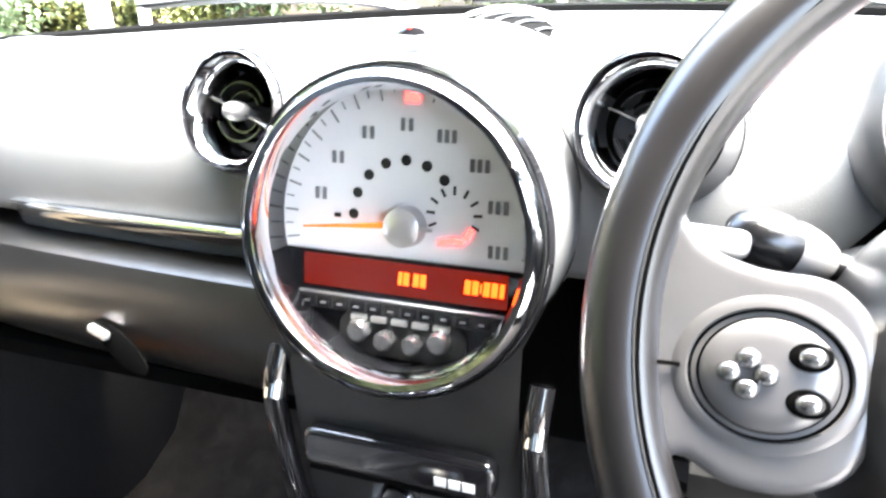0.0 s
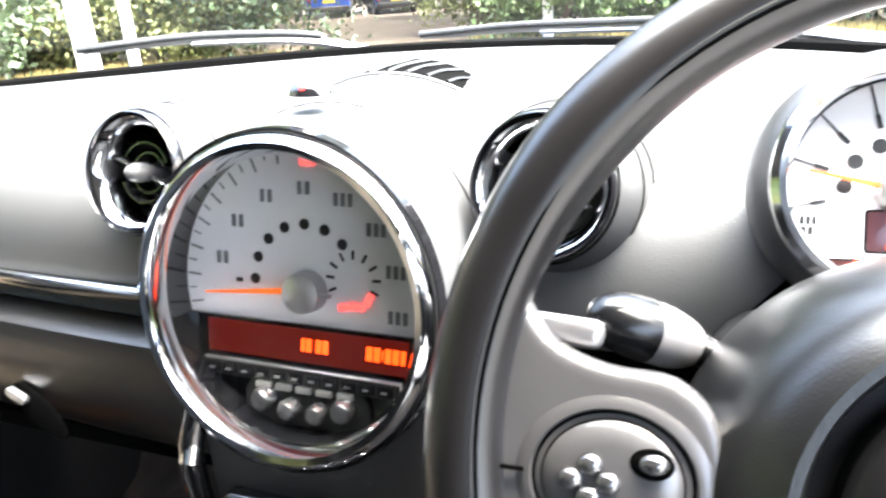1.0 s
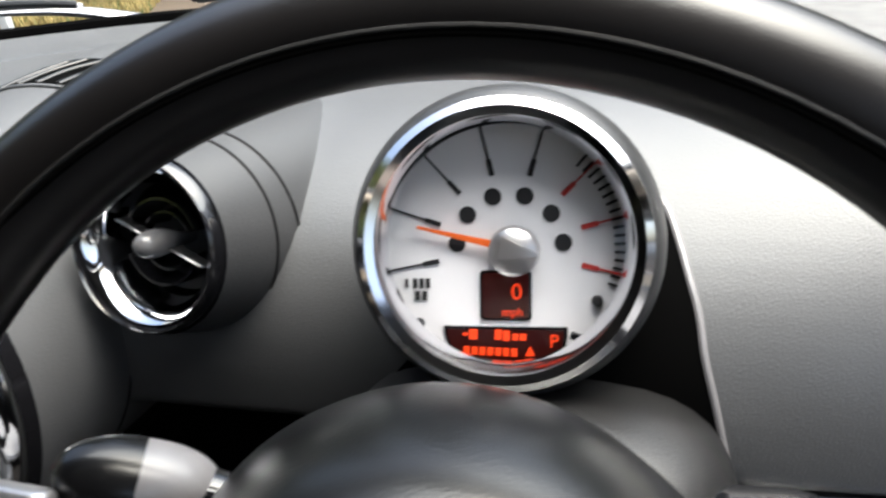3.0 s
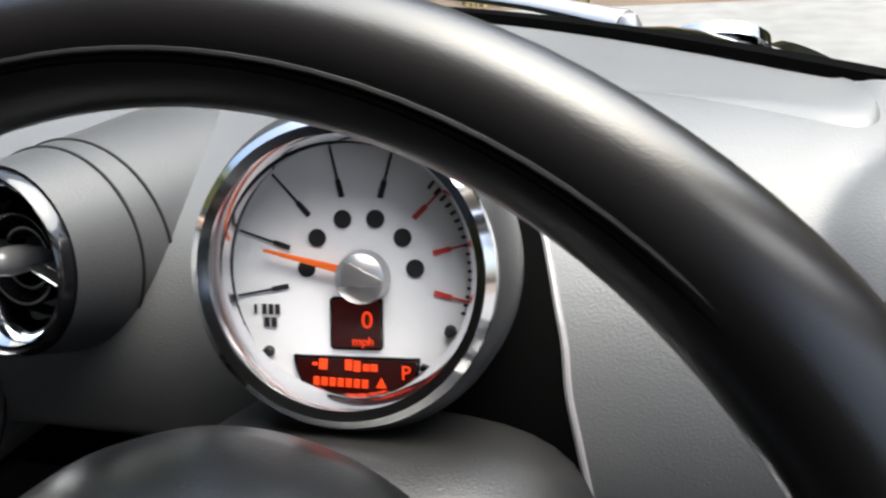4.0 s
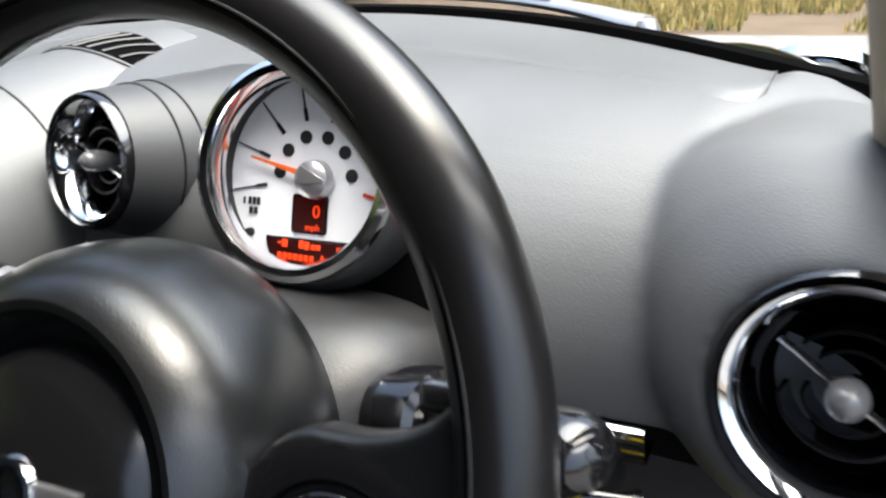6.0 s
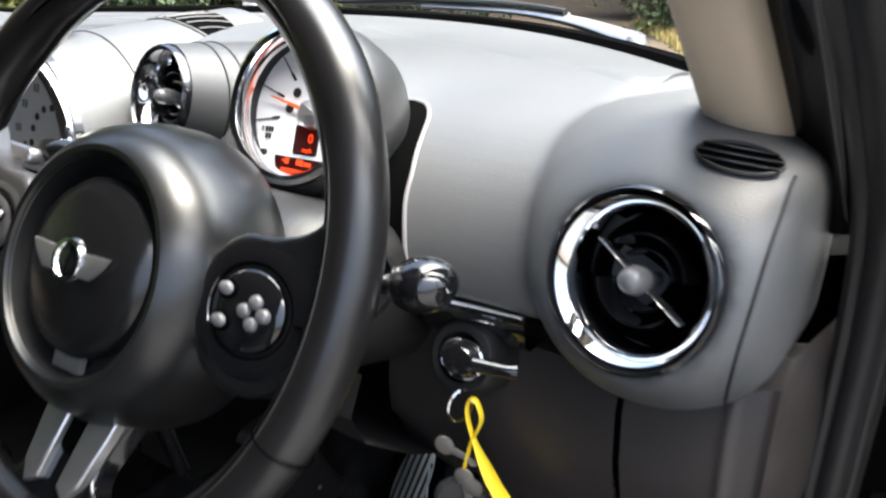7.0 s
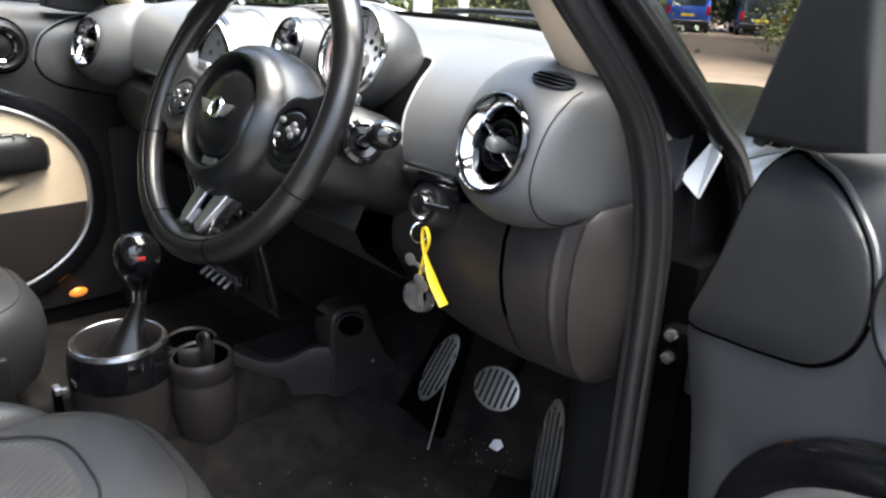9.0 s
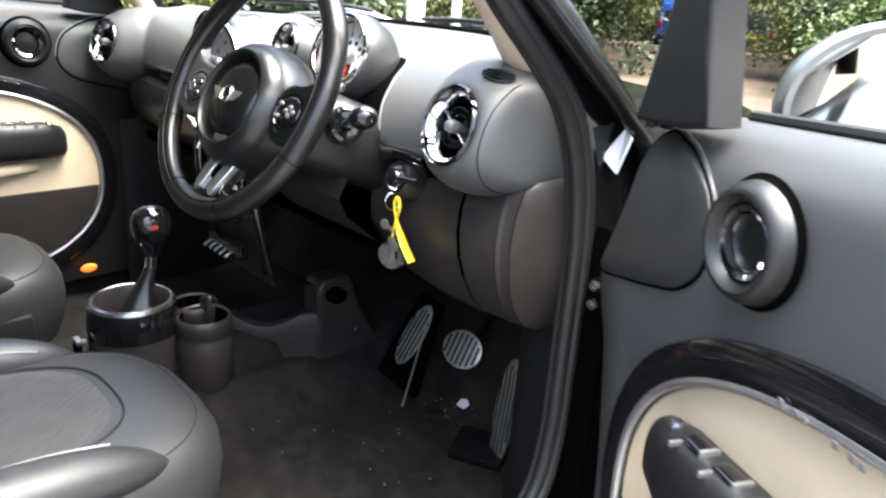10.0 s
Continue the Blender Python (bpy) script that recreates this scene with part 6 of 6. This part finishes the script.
for k in range(25):
    a, b = inner[k * (len(inner) - 1) // 24], outer[k * (len(outer) - 1) // 24]
    loops.append([a, a.lerp(b, 0.10) + Vector((0, 0.030, 0)), a.lerp(b, 0.32) + Vector((0, 0.062, 0)), a.lerp(b, 0.62) + Vector((0, 0.066, 0)), a.lerp(b, 0.88) + Vector((0, 0.034, 0)), b])
part("pillar_return", rings(loops, closed=False, cap=False), "paint", body, "glossy black inside of the door pillar")
part("pillar_rail", tube(outer, 0.0135, 12), "slat", body, "black rubber edged pillar rail")
part("kick_panel", rings([[Vector((x, y, z)) for z in (0.76, 0.66, 0.55, 0.43, 0.29)] for x, y in ((0.728, 0.132), (0.70, 0.140), (0.645, 0.154), (0.620, 0.165), (0.607, 0.182), (0.602, 0.205), (0.595, 0.52))], closed=False, cap=False), "dark", sl)

whole("courtesy_lamp", lathe([(0.0, 0.008), (0.012, 0.006), (0.018, 0.0)], 24, Matrix.Translation((-0.676, -0.105, 0.40)) @ pose(0, 0, 0, 0, 90) @ Matrix.Diagonal((0.7, 1.2, 1, 1))), "amber", "small amber lamp low on the passenger door", "lamp")


# ---- outside: posts, vehicles, trees ----
def post(x, y, h, w, label, lean=0.0):
    z = lie(x, y)
    p = thing("marker_post", (x, y, z), label, "post", "white posts")
    part("shaft", box((w, w * 0.8, h), (x + lean * 0.5, y, z + h / 2), w * 0.12), "concrete", p)
    part("cap", box((w * 0.96, w * 0.76, 0.02), (x + lean * 0.5, y, z + h + 0.008), 0.005), "white", p)
    return p


post(-2.25, 10.6, 0.95, 0.14, "short white roadside marker post in dry grass")
post(-5.2, 4.9, 2.2, 0.17, "tall white gate post beside the road")
post(-5.6, 5.9, 2.1, 0.10, "slim white gate post beside the road")


def car(x, y, turn, mat, label, h=1.8, w=1.8, ln=4.3):
    z = lie(x, y)
    c = thing("parked_car", (x, y, z), label, "car", "parked vehicles")
    m = Matrix.Translation((x, y, z)) @ pose(0, 0, 0, 0, 0, turn)
    loops = []
    for yy, lo, top, ww in ((-ln / 2, 0.45, h * 0.55, 0.90), (-ln / 2 + 0.08, 0.30, h * 0.93, 0.97), (-ln / 2 + 0.5, 0.28, h, 1.0), (ln * 0.12, 0.28, h * 0.98, 1.0), (ln * 0.26, 0.28, h * 0.62, 1.0), (ln * 0.44, 0.28, h * 0.52, 0.97), (ln / 2, 0.40, h * 0.42, 0.88)):
        lp = []
        for s, zz in ((-1, lo), (-1, h * 0.40), (-0.985, h * 0.55 if top > h * 0.55 else top), (-0.84, top), (0.84, top), (0.985, h * 0.55 if top > h * 0.55 else top), (1, h * 0.40), (1, lo)):
            lp.append(Vector((s * ww * w / 2, yy, min(zz, top))))
        loops.append(lp)
    b = rings(loops)
    b.transform(m)
    part("body", b, mat, c)
    part("rear_window", slab(rounded(w * 0.72, h * 0.26, 0.08), 0.02, 0.008, m @ pose(0, -ln / 2 + 0.055, h * 0.73, 82)), "pane", c)
    for s in (-1, 1):
        part("side_window", slab(rounded(ln * 0.42, h * 0.24, 0.07), 0.02, 0.006, m @ pose(s * w * 0.462, -0.2, h * 0.75, 90, 0, 90 * s)), "pane", c)
        part("tail_lamp", box((0.16, 0.06, 0.34), (0, 0, 0), 0.02, 2, m @ pose(s * w * 0.43, -ln / 2 + 0.02, h * 0.50)), "tail", c, "red tail lamp")
        for yy in (-ln * 0.31, ln * 0.31):
            wh = part("wheel", lathe([(0.0, 0.02), (0.19, 0.02), (0.21, 0.06), (0.30, 0.07), (0.335, 0.03), (0.335, -0.12), (0.0, -0.12)], 32, m @ pose(s * w * 0.47, yy, 0.335, 0, 90 * s, 0)), "rubber", c)
            part("hub_cap", lathe([(0.0, 0.035), (0.12, 0.03), (0.19, 0.022)], 24, m @ pose(s * w * 0.475, yy, 0.335, 0, 90 * s, 0)), "satin", wh)
    part("number_plate", box((0.5, 0.02, 0.11), (0, 0, 0), 0.004, 1, m @ pose(0, -ln / 2 - 0.005, h * 0.40)), "plate", c)
    part("bumper", box((w * 0.96, 0.14, 0.22), (0, 0, 0), 0.05, 3, m @ pose(0, -ln / 2 + 0.02, 0.42)), "dark", c)
    return c


car(-16.3, 29.4, 32, "bluecar", "bright blue van parked on the earth track")
car(-14.2, 31.5, 32, "darkcar", "dark parked car beside the blue van", 1.6)


def leaves(seed, n, spread, size, centre, clumps=26, flat=0.8):
    rnd = random.Random(seed)
    vs, fs = [], []
    cl = []
    for _ in range(clumps):
        d = Vector((rnd.gauss(0, 1), rnd.gauss(0, 1), rnd.gauss(0, 1))).normalized() * (rnd.random() ** 0.45)
        cl.append((Vector((d.x * spread[0], d.y * spread[1], d.z * spread[2])) + Vector(centre), rnd.uniform(0.22, 0.5) * min(spread)))
    for _ in range(n):
        c, r = rnd.choice(cl)
        p = c + Vector((rnd.gauss(0, r * 0.6), rnd.gauss(0, r * 0.6), rnd.gauss(0, r * 0.5)))
        q = Euler((rnd.uniform(-1.1, 1.1), rnd.uniform(-1.1, 1.1), rnd.uniform(0, 6.3))).to_matrix()
        s = size * rnd.uniform(0.6, 1.5)
        k = len(vs)
        for u, v, w in ((-0.6, 0.0, 0), (0.0, -0.42, 0.12), (0.6, 0.0, 0), (0.0, 0.42, 0.12)):
            vs.append(p + q @ Vector((u * s, v * s, w * s)))
        fs.append((k, k + 1, k + 2, k + 3))
    me = bpy.data.meshes.new("leaves")
    me.from_pydata(vs, [], fs)
    return me


def leafy(name, me, mat, parent):
    me.materials.append(M[mat])
    ob = new(name, me)
    ob.parent = parent
    return ob


def tree(seed, h, label, mat):
    rnd = random.Random(seed)
    t = thing("tree", (0, 0, 0), label, "tree", "woodland trees")
    pts = [Vector((0, 0, -0.3))]
    for i in range(1, 7):
        pts.append(Vector((rnd.uniform(-0.15, 0.15) * i * 0.4, rnd.uniform(-0.15, 0.15) * i * 0.4, h * 0.8 * i / 6)))
    part("trunk", tube(smooth(pts, 3), [0.20 * (1 - 0.045 * i) for i in range(19)], 9), "bark", t)
    limbs = []
    for i in range(7):
        a, z = rnd.uniform(0, 6.3), h * rnd.uniform(0.25, 0.7)
        p = Vector((0, 0, z))
        limbs.append(tube(smooth([p, p + Vector((math.cos(a), math.sin(a), 0.5)) * 0.9, p + Vector((math.cos(a), math.sin(a), 0.9)) * 1.9], 3), [0.07 - 0.008 * k for k in range(7)], 6))
    part("limbs", join(*limbs), "bark", t)
    leafy("crown", leaves(seed, 9500, (2.3, 2.3, h * 0.40), 0.125, (0, 0, h * 0.58), 40), mat, t)
    return t


def shrub(seed, label, mat):
    s = thing("shrub", (0, 0, 0), label, "shrub", "woodland shrubs")
    rnd = random.Random(seed)
    stems = []
    for i in range(6):
        a = rnd.uniform(0, 6.3)
        stems.append(tube(smooth([(0, 0, -0.1), (0.3 * math.cos(a), 0.3 * math.sin(a), 0.7), (0.7 * math.cos(a), 0.7 * math.sin(a), 1.4)], 3), [0.03 - 0.003 * k for k in range(7)], 5))
    part("stems", join(*stems), "bark", s)
    leafy("foliage", leaves(seed, 9500, (1.5, 1.2, 0.95), 0.066, (0, 0, 0.95), 30), mat, s)
    return s


rnd = random.Random(7)
kinds = [tree(1, 8.0, "leafy green tree with a slender trunk", "leaf"), tree(2, 7.0, "yellow-green young tree in full leaf", "leaf2"), tree(3, 9.5, "dark green dense tree", "leaf3")]
sk = [shrub(11, "mid-green shrub at the wood's edge", "leaf"), shrub(12, "yellow-green shrub at the wood's edge", "leaf2"), shrub(13, "dark green shrub at the wood's edge", "leaf3")]
used = set()


def plant(src, k, x, y, s):
    m = Matrix.Translation((x, y, lie(x, y))) @ pose(0, 0, 0, 0, 0, rnd.uniform(0, 360))
    if (id(src), k) not in used:
        used.add((id(src), k))
        src[k].matrix_basis = m @ Matrix.Diagonal((s, s, s, 1))
        return
    o = copy_thing(src[k], m)
    o.scale = (s, s, s)


def on_track(x, y, w):
    """Whether a place lies on the earth track that runs off between the trees."""
    a, b = Vector((1.0, -0.5)), Vector((-15.6, 30.3))
    d = (b - a).normalized()
    q = Vector((x, y)) - a
    return 4 < q.dot(d) < 33 and abs(q.x * d.y - q.y * d.x) < w


def az(deg, d):
    return -d * math.sin(radians(deg)), d * math.cos(radians(deg))


# the wood, left open along the track
for i in range(46):
    a = -75 + 165 * (i + rnd.uniform(-0.4, 0.4)) / 46
    d = rnd.uniform(13.5, 24) if not 26 < a < 34 else rnd.uniform(38, 46)
    if not on_track(*az(a, d), 2.5):
        plant(kinds, i % 3, *az(a, d), rnd.uniform(0.8, 1.25))
for i in range(54):
    a = -75 + 165 * (i + rnd.uniform(-0.4, 0.4)) / 54
    d = rnd.uniform(11.0, 15.5) if not 25.5 < a < 34 else rnd.uniform(36, 40)
    if not on_track(*az(a, d), 1.9):
        plant(sk, (i * 2 + i // 7) % 3, *az(a, d), rnd.uniform(0.9, 1.5))


# crowns that close over the track
for d in (17, 23, 29):
    for q in (-3.6, 3.6):
        plant(kinds, (d // 6) % 3, 1.0 - 0.475 * d + 0.88 * q, -0.5 + 0.88 * d + 0.475 * q, 1.55)
# Unseen trees and shrubs added left and behind, to block low sky light.
for i in range(30):
    plant(kinds, i % 3, *az(92 + 72 * i / 29, rnd.uniform(11, 16)), rnd.uniform(0.9, 1.3))
    plant(sk, (i + 1) % 3, *az(94 + 70 * i / 29, rnd.uniform(9.5, 11)), rnd.uniform(1.2, 1.7))
# Extra height is added here to keep bright sky out of the bonnet's reflection.
for i in range(12):
    plant(kinds, i % 3, *az(12 + 3.2 * i, rnd.uniform(37, 42)), rnd.uniform(1.7, 2.2))
    plant(sk, (i + 1) % 3, *az(13 + 3.2 * i, rnd.uniform(36, 38)), rnd.uniform(1.2, 1.8))


def blades(seed, n, zone, h, size):
    rn = random.Random(seed)
    vs, fs = [], []
    for _ in range(n):
        x, y = zone(rn)
        z = lie(x, y)
        a, hh = rn.uniform(0, 6.3), h * rn.uniform(0.4, 1.3)
        dx, dy, w = math.cos(a) * size, math.sin(a) * size, rn.uniform(-0.5, 0.5) * hh
        k = len(vs)
        vs += [(x - dx, y - dy, z), (x + dx, y + dy, z), (x + w * math.sin(a), y + w * math.cos(a), z + hh)]
        fs.append((k, k + 1, k + 2))
    me = bpy.data.meshes.new("grass")
    me.from_pydata(vs, [], fs)
    return me


def verge(rn):
    while True:
        a, d = rn.uniform(-70, 80), rn.uniform(6.9, 13)
        x, y = az(a, d)
        if y > 7.1 + 0.02 * x and not on_track(x, y, 1.6) and not (-20 < a < 1 and y < 9 and noise.noise((x * 0.5, y * 0.5, 2)) > -0.1):
            return x, y


for nm, sd, mt, lb, n, h in (("dry_grass", 5, "grass", "dry golden grass on the verge", 26000, 0.15), ("green_grass", 6, "grass2", "green grass and weeds on the verge", 12000, 0.12)):
    g = blades(sd, n, verge, h, 0.012)
    g.materials.append(M[mt])
    tagged(new(nm, g), lb, "grass", kind="stuff")
